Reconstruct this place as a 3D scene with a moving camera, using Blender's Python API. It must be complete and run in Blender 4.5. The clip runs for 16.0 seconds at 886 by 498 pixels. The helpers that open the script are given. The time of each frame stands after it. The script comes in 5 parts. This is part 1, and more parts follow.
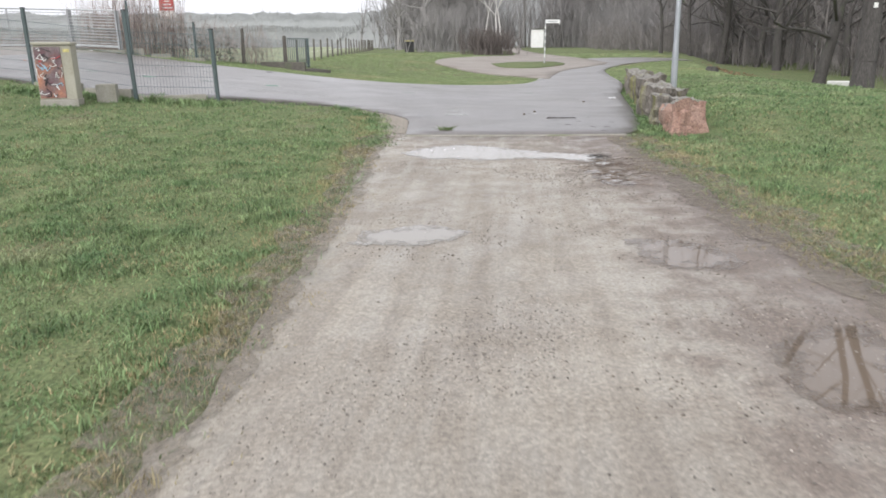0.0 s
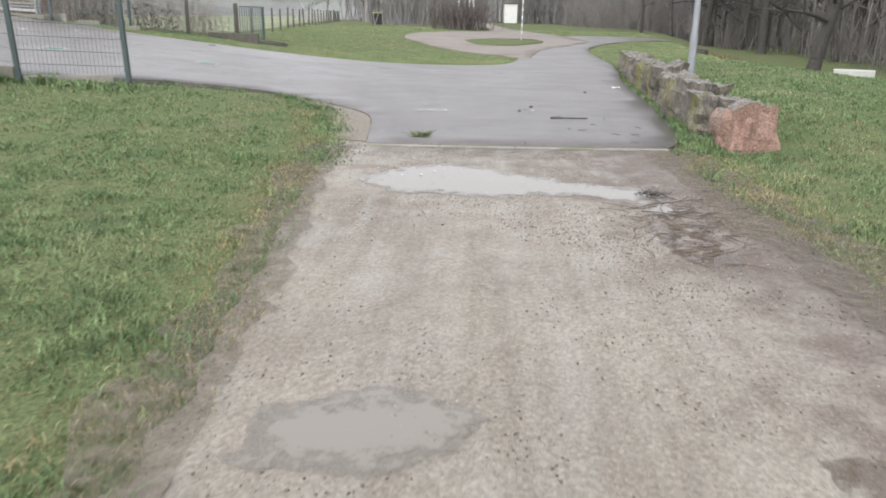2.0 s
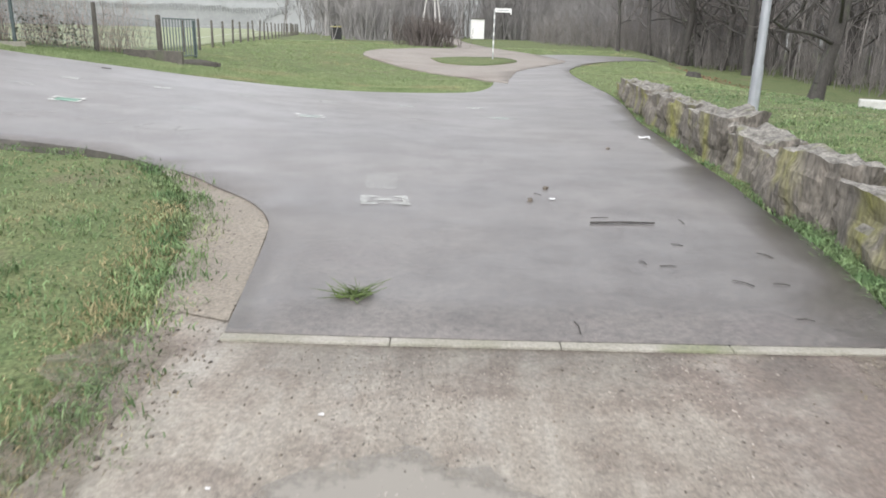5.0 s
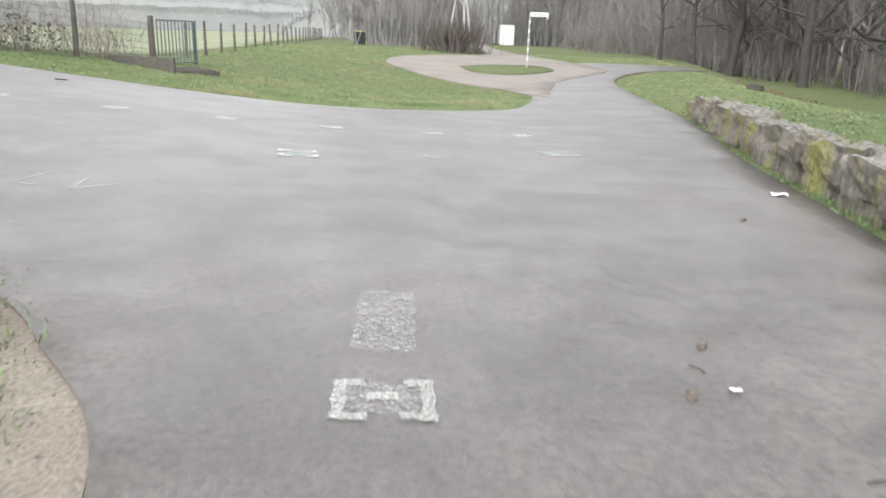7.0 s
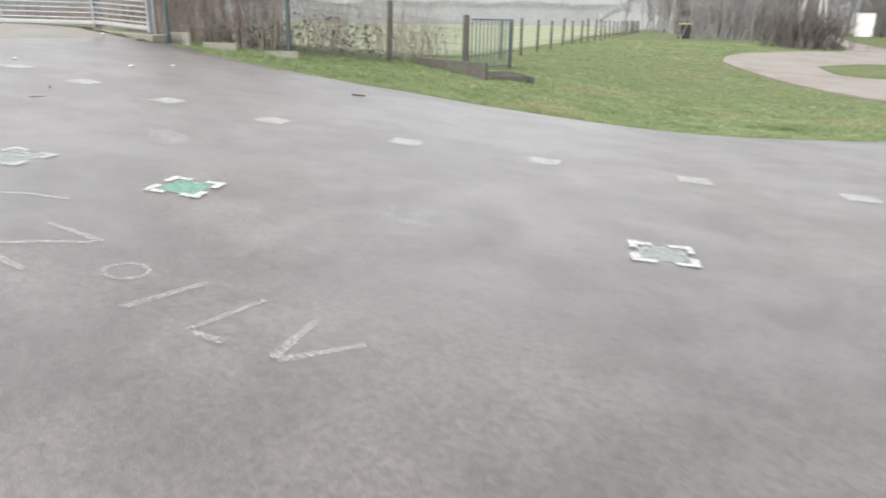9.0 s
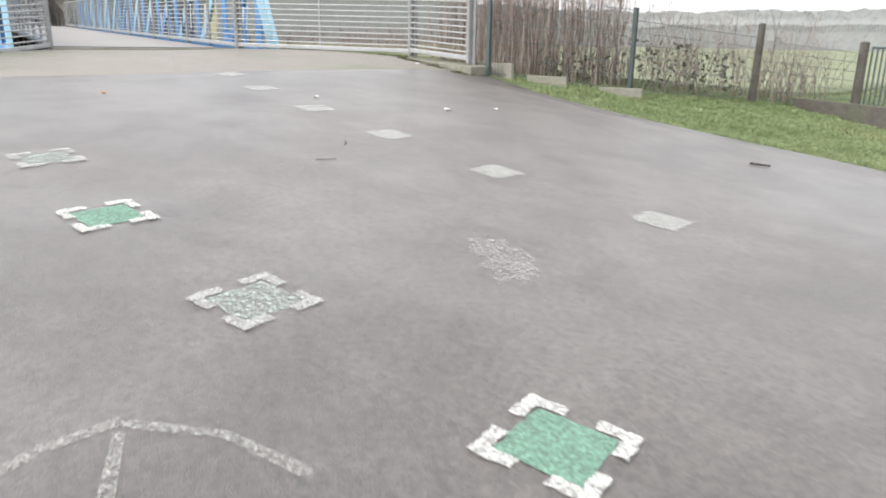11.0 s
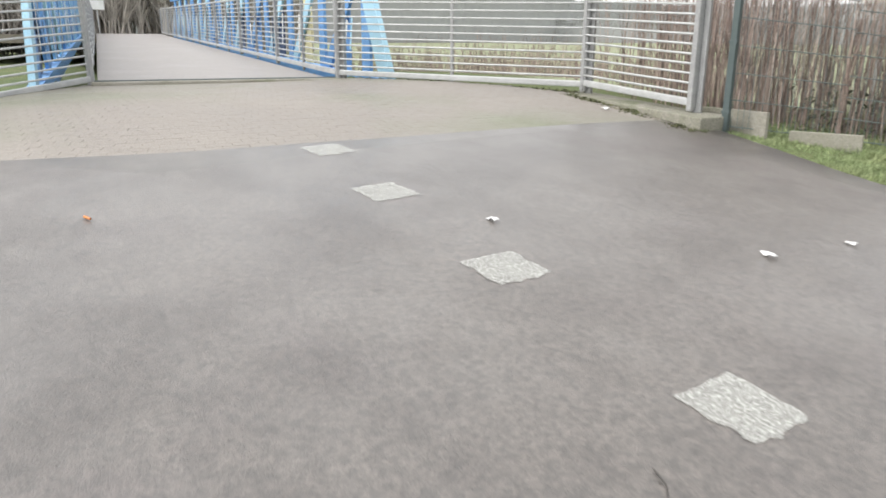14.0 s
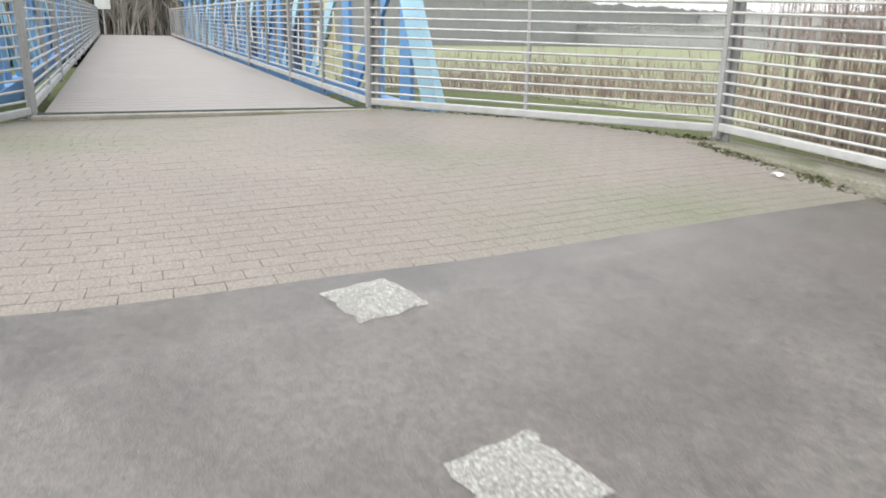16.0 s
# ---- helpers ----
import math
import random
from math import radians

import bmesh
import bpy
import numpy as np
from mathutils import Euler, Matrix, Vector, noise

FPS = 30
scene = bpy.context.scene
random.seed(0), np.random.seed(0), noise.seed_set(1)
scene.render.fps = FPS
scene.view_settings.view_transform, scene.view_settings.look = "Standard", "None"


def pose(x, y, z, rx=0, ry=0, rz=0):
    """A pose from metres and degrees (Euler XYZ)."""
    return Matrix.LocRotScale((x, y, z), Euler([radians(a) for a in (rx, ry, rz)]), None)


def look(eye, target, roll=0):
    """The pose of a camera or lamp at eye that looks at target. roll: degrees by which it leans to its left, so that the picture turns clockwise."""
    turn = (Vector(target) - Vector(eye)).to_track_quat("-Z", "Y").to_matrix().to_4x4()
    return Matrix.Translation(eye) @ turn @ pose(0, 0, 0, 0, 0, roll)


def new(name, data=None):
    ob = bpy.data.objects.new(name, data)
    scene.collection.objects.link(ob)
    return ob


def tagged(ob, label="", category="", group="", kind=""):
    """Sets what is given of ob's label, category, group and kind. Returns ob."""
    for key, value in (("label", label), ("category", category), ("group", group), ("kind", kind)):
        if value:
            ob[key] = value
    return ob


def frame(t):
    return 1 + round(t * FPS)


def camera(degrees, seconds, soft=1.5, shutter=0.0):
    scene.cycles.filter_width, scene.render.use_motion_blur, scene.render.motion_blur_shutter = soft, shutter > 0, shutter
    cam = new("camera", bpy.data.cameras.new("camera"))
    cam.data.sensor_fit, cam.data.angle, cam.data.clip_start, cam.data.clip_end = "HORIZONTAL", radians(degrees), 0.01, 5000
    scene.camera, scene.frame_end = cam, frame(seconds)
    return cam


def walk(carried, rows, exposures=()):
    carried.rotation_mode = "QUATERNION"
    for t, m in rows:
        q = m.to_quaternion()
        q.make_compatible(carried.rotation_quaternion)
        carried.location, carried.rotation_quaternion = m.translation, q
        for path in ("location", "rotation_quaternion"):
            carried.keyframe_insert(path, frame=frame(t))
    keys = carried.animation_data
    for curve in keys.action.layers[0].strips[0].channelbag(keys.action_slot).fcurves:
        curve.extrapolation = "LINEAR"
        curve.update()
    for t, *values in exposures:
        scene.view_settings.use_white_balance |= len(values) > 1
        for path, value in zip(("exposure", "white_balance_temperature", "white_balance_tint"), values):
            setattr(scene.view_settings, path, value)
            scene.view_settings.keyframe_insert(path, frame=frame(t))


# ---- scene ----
cam = camera(63.0, 16.0, soft=1.7, shutter=0.3)
PATH = [
    (0, (1.247, 0.424, 1.263), (1.046, 2.337, 0.714), -0.70),
    (0.5, (1.095, 1.082, 1.294), (0.879, 2.992, 0.743), -0.60),
    (1, (1.018, 1.761, 1.286), (0.795, 3.669, 0.730), 0.10),
    (1.5, (0.904, 2.511, 1.289), (0.730, 4.413, 0.694), 0.50),
    (2, (0.890, 3.237, 1.276), (0.783, 5.137, 0.662), 0.80),
    (2.5, (0.813, 4.041, 1.296), (0.787, 5.941, 0.673), 1.20),
    (3, (0.833, 4.755, 1.298), (0.841, 6.663, 0.697), 1.10),
    (3.5, (0.774, 5.465, 1.303), (0.773, 7.376, 0.715), 0.90),
    (4, (0.788, 6.184, 1.308), (0.764, 8.101, 0.741), 1.20),
    (4.5, (0.722, 6.909, 1.321), (0.702, 8.826, 0.750), 1.50),
    (4.7, (0.701, 7.172, 1.337), (0.691, 9.088, 0.762), 1.50),
    (6.8, (0.490, 10.450, 1.403), (0.433, 12.362, 0.818), 1.40),
    (7, (0.459, 10.832, 1.351), (0.384, 12.749, 0.784), 1.90),
    (7.5, (0.243, 11.661, 1.457), (0.018, 13.567, 0.898), 1.50),
    (8, (-0.006, 12.430, 1.464), (-0.359, 14.310, 0.880), 0.99),
    (8.5, (-0.327, 13.254, 1.481), (-0.909, 15.074, 0.893), 0.97),
    (9, (-0.790, 13.954, 1.484), (-1.620, 15.670, 0.880), 0.84),
    (9.5, (-1.430, 14.618, 1.493), (-2.509, 16.202, 0.924), 1.50),
    (10, (-2.111, 15.110, 1.535), (-3.352, 16.573, 0.969), 1.76),
    (10.2, (-2.364, 15.337, 1.505), (-3.659, 16.756, 0.947), 1.84),
    (12.3, (-5.104, 16.961, 1.700), (-6.605, 18.150, 1.123), -0.13),
    (12.5, (-5.351, 17.101, 1.741), (-6.854, 18.287, 1.163), 0.27),
    (13, (-5.995, 17.439, 1.816), (-7.487, 18.639, 1.240), 0.18),
    (13.5, (-6.655, 17.776, 1.814), (-8.178, 18.933, 1.229), -0.24),
    (14, (-7.343, 17.997, 1.890), (-8.919, 19.091, 1.326), 0.34),
    (14.5, (-7.969, 18.286, 1.891), (-9.559, 19.350, 1.306), 0.43),
    (15, (-8.655, 18.555, 1.981), (-10.268, 19.599, 1.425), 0.43),
    (15.5, (-9.274, 18.855, 2.012), (-10.848, 19.950, 1.443), 0.34),
    (16, (-9.931, 19.119, 2.056), (-11.528, 20.184, 1.496), 1.03),
]
walk(cam, [(t, look(eye, target, roll)) for t, eye, target, roll in PATH],
     [(0, 0.25, 6320, 13), (4.5, 0.38, 6320, 12), (7, 0.62, 6400, 11), (10, 0.57, 6450, 11), (13.3, 0.57, 6580, 10), (16, 0.47, 6600, 10)])

# ---- world, sun, exposure ----
world = bpy.data.worlds.new("overcast_sky")
scene.world = world
world.use_nodes = True
wn, wl = world.node_tree.nodes, world.node_tree.links
wn.clear()
sky = wn.new("ShaderNodeTexSky")
sky.sky_type = "NISHITA"
sky.sun_disc = False
sky.sun_elevation, sky.sun_rotation = radians(38), radians(200)
sky.dust_density, sky.air_density = 6.0, 1.0
pale = wn.new("ShaderNodeHueSaturation")
pale.inputs["Saturation"].default_value = 0.1
veil = wn.new("ShaderNodeMix")
veil.data_type = "RGBA"
veil.inputs[0].default_value = 0.72
veil.inputs[7].default_value = (9.6, 9.75, 10.0, 1)
bg = wn.new("ShaderNodeBackground")
bg.inputs["Strength"].default_value = 0.13
wo = wn.new("ShaderNodeOutputWorld")
wl.new(sky.outputs[0], pale.inputs["Color"])
wl.new(pale.outputs[0], veil.inputs[6])
wl.new(veil.outputs[2], bg.inputs["Color"])
wl.new(bg.outputs[0], wo.inputs["Surface"])

sun_data = bpy.data.lights.new("sun", "SUN")
sun_data.energy, sun_data.angle, sun_data.color = 1.4, radians(60), (1.0, 0.97, 0.93)
sun = new("sun", sun_data)
sun.matrix_world = look((-20, -30, 40), (0, 10, 0))

# ---- terrain ----
RX, RY, RS = (-20, -13, -7, -1, 5), (0, 8, 16, 24, 33), 7.0
RW = (0.047, 0.05, 0.214, 0.368, 0.097, 0.081, -0.032, 0.231, 0.39, -0.069, -0.033, -0.096, 0.257, 0.228, -0.142, -0.13, -0.087, -0.143, -0.362, -0.164, 0.006, 0.186, 0.01, 0.078, 0.267)


def sg(u):
    return 1 / (1 + np.exp(-np.clip(u, -60, 60)))


def H(x, y):
    """Height of the ground."""
    x, y = np.asarray(x, float), np.asarray(y, float)
    s = y - 1.6 * np.minimum(x - 2, 0)
    z = 0.45 * sg((s - 48) / 3.5) - 0.3 * sg((y - 27) / 2.5) * sg((90 - y) / 4) * sg((x + 5) / 1.5) * sg((60 - s) / 5)
    z = z + 0.28 * sg((x - (2.55 + 0.092 * y) - 0.45) / 0.12) * sg((y - 10.6) / 0.35) * sg((29 - y) / 2.5)
    z = z - 1.0 * sg((x - 10.3 - 0.14 * np.maximum(y - 24, 0)) / 0.8) * sg((y - 14) / 3)
    k = 0
    for a in RX:
        for b in RY:
            z = z + RW[k] * np.exp(-((x - a) ** 2 + (y - b) ** 2) / (2 * RS * RS))
            k += 1
    return z - 0.11 * np.exp(-((x + 17.4) ** 2 + (y - 21.6) ** 2) / 6.5)


def h1(x, y):
    return float(H(x, y))


def hollow(x, y):
    """The bed under the bridge and the low ground beside it."""
    u = -(x + 17.4) * 0.985 + (y - 21.3) * 0.175
    v = (x + 17.4) * 0.175 + (y - 21.3) * 0.985
    return -1.2 * sg((u - 1.0) / 0.3) * sg((31 - u) / 0.5) * sg((1.7 - np.abs(v)) / 0.15)


# ---- mesh helpers ----
import mathutils.geometry


def mesh_from(name, verts, faces, mat=None, smooth=False):
    me = bpy.data.meshes.new(name)
    me.from_pydata([tuple(v) for v in verts], [], faces)
    me.update()
    if mat:
        me.materials.append(mat)
    if smooth:
        me.polygons.foreach_set("use_smooth", [True] * len(me.polygons))
    return me


def part(name, bm, mat, parent, label=""):
    """One mesh object under a thing; bm is a bmesh or a mesh."""
    if isinstance(bm, bmesh.types.BMesh):
        me = bpy.data.meshes.new(name)
        bm.to_mesh(me)
        bm.free()
        me.materials.append(mat)
    else:
        me = bm
        if mat and not me.materials:
            me.materials.append(mat)
    ob = new(name, me)
    ob.parent = parent
    return tagged(ob, label) if label else ob


def thing(name, m, label, category, group="", kind=""):
    ob = new(name)
    ob.empty_display_size = 0.1
    ob.matrix_world = m
    return tagged(ob, label, category, group, kind)


def solid(name, me, mat, label, category, group="", kind="", m=None):
    if isinstance(me, bmesh.types.BMesh):
        me2 = bpy.data.meshes.new(name)
        me.to_mesh(me2)
        me.free()
        me = me2
    if mat and not me.materials:
        me.materials.append(mat)
    ob = new(name, me)
    if m is not None:
        ob.matrix_world = m
    return tagged(ob, label, category, group, kind)


def box(sx, sy, sz, bevel=0.0, at=(0, 0, 0), m=None):
    """A box resting on z=0 at its place."""
    bm = bmesh.new()
    bmesh.ops.create_cube(bm, size=1)
    bmesh.ops.scale(bm, vec=(sx, sy, sz), verts=bm.verts)
    bmesh.ops.translate(bm, vec=(at[0], at[1], at[2] + sz / 2), verts=bm.verts)
    if bevel:
        bmesh.ops.bevel(bm, geom=bm.edges[:], offset=bevel, segments=2, profile=0.6, affect="EDGES")
    if m is not None:
        bmesh.ops.transform(bm, matrix=m, verts=bm.verts)
    return bm


def tubes(name, segs, mat, sides=5, smooth=True):
    """Tapered tubes between pairs of points: (p, q, r, s)."""
    segs = [s for s in segs]
    n = len(segs)
    p = np.array([s[0] for s in segs], float)
    q = np.array([s[1] for s in segs], float)
    r = np.array([s[2] for s in segs], float)
    e = np.array([s[3] for s in segs], float)
    d = q - p
    d /= np.maximum(np.linalg.norm(d, axis=1, keepdims=True), 1e-9)
    ref = np.where(np.abs(d[:, 2:3]) > 0.9, np.array([[1.0, 0, 0]]), np.array([[0, 0, 1.0]]))
    u = np.cross(d, ref)
    u /= np.linalg.norm(u, axis=1, keepdims=True)
    w = np.cross(d, u)
    a = np.arange(sides) * 2 * math.pi / sides
    ring = u[:, None, :] * np.cos(a)[None, :, None] + w[:, None, :] * np.sin(a)[None, :, None]
    v = np.concatenate([p[:, None, :] + ring * r[:, None, None], q[:, None, :] + ring * e[:, None, None]], 1).reshape(-1, 3)
    i = np.arange(sides)
    j = (i + 1) % sides
    quad = np.stack([i, j, j + sides, i + sides], 1)
    f = (np.arange(n)[:, None, None] * 2 * sides + quad[None]).reshape(-1, 4)
    return raw_mesh(name, v, f, mat, smooth)


def raw_mesh(name, v, f, mat, smooth=False):
    """A mesh from numpy arrays of corners and of faces of one size."""
    me = bpy.data.meshes.new(name)
    k = f.shape[1]
    me.vertices.add(len(v))
    me.vertices.foreach_set("co", np.asarray(v, np.float32).ravel())
    me.loops.add(f.size)
    me.loops.foreach_set("vertex_index", f.astype(np.int32).ravel())
    me.polygons.add(len(f))
    me.polygons.foreach_set("loop_start", (np.arange(len(f)) * k).astype(np.int32))
    me.update(calc_edges=True)
    me.validate()
    if smooth:
        me.polygons.foreach_set("use_smooth", np.ones(len(me.polygons), bool))
    if mat:
        me.materials.append(mat)
    return me


def smooth_line(pts, n=6):
    """Catmull-Rom through points."""
    p = [Vector((*q, 0)) if len(q) == 2 else Vector(q) for q in pts]
    out = []
    for i in range(len(p) - 1):
        a, b, c, d = p[max(i - 1, 0)], p[i], p[i + 1], p[min(i + 2, len(p) - 1)]
        for k in range(n):
            t = k / n
            out.append(0.5 * ((2 * b) + (c - a) * t + (2 * a - 5 * b + 4 * c - d) * t * t + (3 * b - a - 3 * c + d) * t ** 3))
    out.append(p[-1])
    return [(v.x, v.y) for v in out]


def wobble(pts, amount, size, seed=0):
    """Roughens an outline."""
    out = []
    for x, y in pts:
        v = noise.noise_vector(Vector((x / size + seed, y / size, seed * 1.7)))
        out.append((x + v.x * amount, y + v.y * amount))
    return out


def sheet(name, outline, mat, lift, cell=0.5, skirt=0.12, over=None):
    """A surface within an outline that follows the terrain, with a skirt down into it."""
    line = []
    n = len(outline)
    for k in range(n):
        (x1, y1), (x2, y2) = outline[k], outline[(k + 1) % n]
        d = math.hypot(x2 - x1, y2 - y1)
        if d < 1e-4:
            continue
        parts = max(1, int(d / cell))
        line += [(x1 + (x2 - x1) * i / parts, y1 + (y2 - y1) * i / parts) for i in range(parts)]
    xs, ys = np.array(line).T
    px, py = np.meshgrid(np.arange(xs.min(), xs.max(), cell) + 0.013, np.arange(ys.min(), ys.max(), cell) + 0.017)
    keep = inside(px, py, line)
    near = np.min((px[keep][:, None] - xs[None]) ** 2 + (py[keep][:, None] - ys[None]) ** 2, axis=1) > (cell * 0.35) ** 2
    pts = [Vector(p) for p in line] + [Vector((a, c)) for a, c in zip(px[keep][near], py[keep][near])]
    m = len(line)
    v, _, f, _, _, _ = mathutils.geometry.delaunay_2d_cdt(pts, [(k, (k + 1) % m) for k in range(m)], [list(range(m))], 1, 1e-4)
    co = np.array([(p.x, p.y) for p in v])
    z = (over or H)(co[:, 0], co[:, 1]) + lift
    bm = bmesh.new()
    vs = [bm.verts.new((*c, h)) for c, h in zip(co, z)]
    for q in f:
        bm.faces.new([vs[k] for k in q])
    bmesh.ops.recalc_face_normals(bm, faces=bm.faces[:])
    if sum(q.normal.z for q in bm.faces) < 0:
        bmesh.ops.reverse_faces(bm, faces=bm.faces[:])
    for q in bm.faces:
        q.smooth = True
    if skirt:
        rim = [e for e in bm.edges if e.is_boundary]
        made = bmesh.ops.extrude_edge_only(bm, edges=rim)["geom"]
        for q in made:
            if isinstance(q, bmesh.types.BMVert):
                q.co.z -= skirt
            elif isinstance(q, bmesh.types.BMFace):
                q.smooth = False
    me = bpy.data.meshes.new(name)
    bm.to_mesh(me)
    bm.free()
    me.materials.append(mat)
    return me


def inside(px, py, outline):
    """Which points lie within an outline."""
    px, py = np.asarray(px), np.asarray(py)
    res = np.zeros(px.shape, bool)
    n = len(outline)
    for i in range(n):
        (x1, y1), (x2, y2) = outline[i], outline[(i + 1) % n]
        if y1 == y2:
            continue
        c = ((y1 > py) != (y2 > py)) & (px < (x2 - x1) * (py - y1) / (y2 - y1) + x1)
        res ^= c
    return res


# ---- materials ----
def mat(name, a, b=None, scale=3.0, rough=0.7, fine=40.0, grain=0.25, bump=0.2, metal=0.0, rough2=None, spec=0.5, c=None, stain=0.6, island=0.0, coat=0.0, stretch=None):
    """A surface of two colours mixed at a large scale, with grain at a small one; c: a third colour in patches."""
    m = bpy.data.materials.new(name)
    m.use_nodes = True
    nt = m.node_tree
    N, L = nt.nodes, nt.links
    bs = N["Principled BSDF"]
    geo = N.new("ShaderNodeNewGeometry")
    n1 = N.new("ShaderNodeTexNoise")
    n1.inputs["Scale"].default_value, n1.inputs["Detail"].default_value, n1.inputs["Roughness"].default_value = scale, 6, 0.65
    n2 = N.new("ShaderNodeTexNoise")
    n2.inputs["Scale"].default_value, n2.inputs["Detail"].default_value = fine, 4
    place = geo.outputs["Position"]
    if stretch:
        mp = N.new("ShaderNodeMapping")
        mp.inputs["Scale"].default_value = stretch
        L.new(place, mp.inputs["Vector"])
        place = mp.outputs[0]
    for n in (n1, n2):
        L.new(place, n.inputs["Vector"])
    ramp = N.new("ShaderNodeMapRange")
    ramp.inputs[1].default_value, ramp.inputs[2].default_value = 0.35, 0.65
    L.new(n1.outputs[0], ramp.inputs[0])
    mix = N.new("ShaderNodeMix")
    mix.data_type = "RGBA"
    b = b or tuple(v * 0.75 for v in a)
    mix.inputs[6].default_value, mix.inputs[7].default_value = (*a, 1), (*b, 1)
    L.new(ramp.outputs[0], mix.inputs[0])
    col = mix.outputs[2]
    if c:
        n3 = N.new("ShaderNodeTexNoise")
        n3.inputs["Scale"].default_value, n3.inputs["Detail"].default_value = scale * 0.45, 5
        L.new(place, n3.inputs["Vector"])
        r3 = N.new("ShaderNodeMapRange")
        r3.inputs[1].default_value, r3.inputs[2].default_value = stain - 0.03, stain + 0.15
        L.new(n3.outputs[0], r3.inputs[0])
        m3 = N.new("ShaderNodeMix")
        m3.data_type = "RGBA"
        m3.inputs[7].default_value = (*c, 1)
        L.new(r3.outputs[0], m3.inputs[0])
        L.new(col, m3.inputs[6])
        col = m3.outputs[2]
    g = N.new("ShaderNodeMapRange")
    g.inputs[1].default_value, g.inputs[2].default_value = 0.3, 0.7
    g.inputs[3].default_value, g.inputs[4].default_value = 1 - grain, 1 + grain
    L.new(n2.outputs[0], g.inputs[0])
    val = g.outputs[0]
    if island:
        ri = N.new("ShaderNodeMapRange")
        ri.inputs[3].default_value, ri.inputs[4].default_value = 1 - island, 1 + island
        L.new(geo.outputs["Random Per Island"], ri.inputs[0])
        mm = N.new("ShaderNodeMath")
        mm.operation = "MULTIPLY"
        L.new(val, mm.inputs[0])
        L.new(ri.outputs[0], mm.inputs[1])
        val = mm.outputs[0]
    hs = N.new("ShaderNodeHueSaturation")
    L.new(col, hs.inputs["Color"])
    L.new(val, hs.inputs["Value"])
    L.new(hs.outputs[0], bs.inputs["Base Color"])
    rr = N.new("ShaderNodeMapRange")
    rr.inputs[3].default_value, rr.inputs[4].default_value = rough, rough if rough2 is None else rough2
    L.new(ramp.outputs[0], rr.inputs[0])
    L.new(rr.outputs[0], bs.inputs["Roughness"])
    bs.inputs["Metallic"].default_value = metal
    bs.inputs["Specular IOR Level"].default_value = spec
    if coat:
        bs.inputs["Coat Weight"].default_value, bs.inputs["Coat Roughness"].default_value = coat, 0.08
    if bump:
        bp = N.new("ShaderNodeBump")
        bp.inputs["Strength"].default_value, bp.inputs["Distance"].default_value = bump, 0.02
        L.new(n2.outputs[0], bp.inputs["Height"])
        L.new(bp.outputs[0], bs.inputs["Normal"])
    return m


def graph(name):
    """A new material with short makers for its nodes."""
    m = bpy.data.materials.new(name)
    m.use_nodes = True
    N, L = m.node_tree.nodes, m.node_tree.links
    geo = N.new("ShaderNodeNewGeometry")

    def noise_at(scale, detail=4, rough=0.6, stretch=None):
        n = N.new("ShaderNodeTexNoise")
        n.inputs["Scale"].default_value, n.inputs["Detail"].default_value, n.inputs["Roughness"].default_value = scale, detail, rough
        v = geo.outputs["Position"]
        if stretch:
            mp = N.new("ShaderNodeMapping")
            mp.inputs["Scale"].default_value = stretch
            L.new(v, mp.inputs["Vector"])
            v = mp.outputs[0]
        L.new(v, n.inputs["Vector"])
        return n.outputs[0]

    def cells(scale):
        n = N.new("ShaderNodeTexVoronoi")
        n.inputs["Scale"].default_value = scale
        L.new(geo.outputs["Position"], n.inputs["Vector"])
        return n

    def span(x, lo, hi, a=0.0, b=1.0, soft=True):
        r = N.new("ShaderNodeMapRange")
        r.interpolation_type = "SMOOTHSTEP" if soft else "LINEAR"
        r.inputs[1].default_value, r.inputs[2].default_value, r.inputs[3].default_value, r.inputs[4].default_value = lo, hi, a, b
        L.new(x, r.inputs[0])
        return r.outputs[0]

    def calc(op, a, b):
        n = N.new("ShaderNodeMath")
        n.operation = op
        for k, x in enumerate((a, b)):
            if isinstance(x, (int, float)):
                n.inputs[k].default_value = x
            else:
                L.new(x, n.inputs[k])
        return n.outputs[0]

    def blend(f, a, b, kind="MIX"):
        n = N.new("ShaderNodeMix")
        n.data_type, n.blend_type = "RGBA", kind
        for k, x in ((0, f), (6, a), (7, b)):
            if isinstance(x, tuple):
                n.inputs[k].default_value = (*x, 1)
            elif isinstance(x, (int, float)):
                n.inputs[k].default_value = x
            else:
                L.new(x, n.inputs[k])
        return n.outputs[2]

    def value(col, v):
        n = N.new("ShaderNodeHueSaturation")
        L.new(col, n.inputs["Color"])
        L.new(v, n.inputs["Value"])
        return n.outputs[0]

    def finish(col, rough, height, strength, dist, spec=0.5):
        bs = N["Principled BSDF"]
        L.new(col, bs.inputs["Base Color"])
        L.new(rough, bs.inputs["Roughness"])
        bs.inputs["Specular IOR Level"].default_value = spec
        bp = N.new("ShaderNodeBump")
        bp.inputs["Strength"].default_value, bp.inputs["Distance"].default_value = strength, dist
        L.new(height, bp.inputs["Height"])
        L.new(bp.outputs[0], bs.inputs["Normal"])
        return m
    return geo, noise_at, cells, span, calc, blend, value, finish, N, L


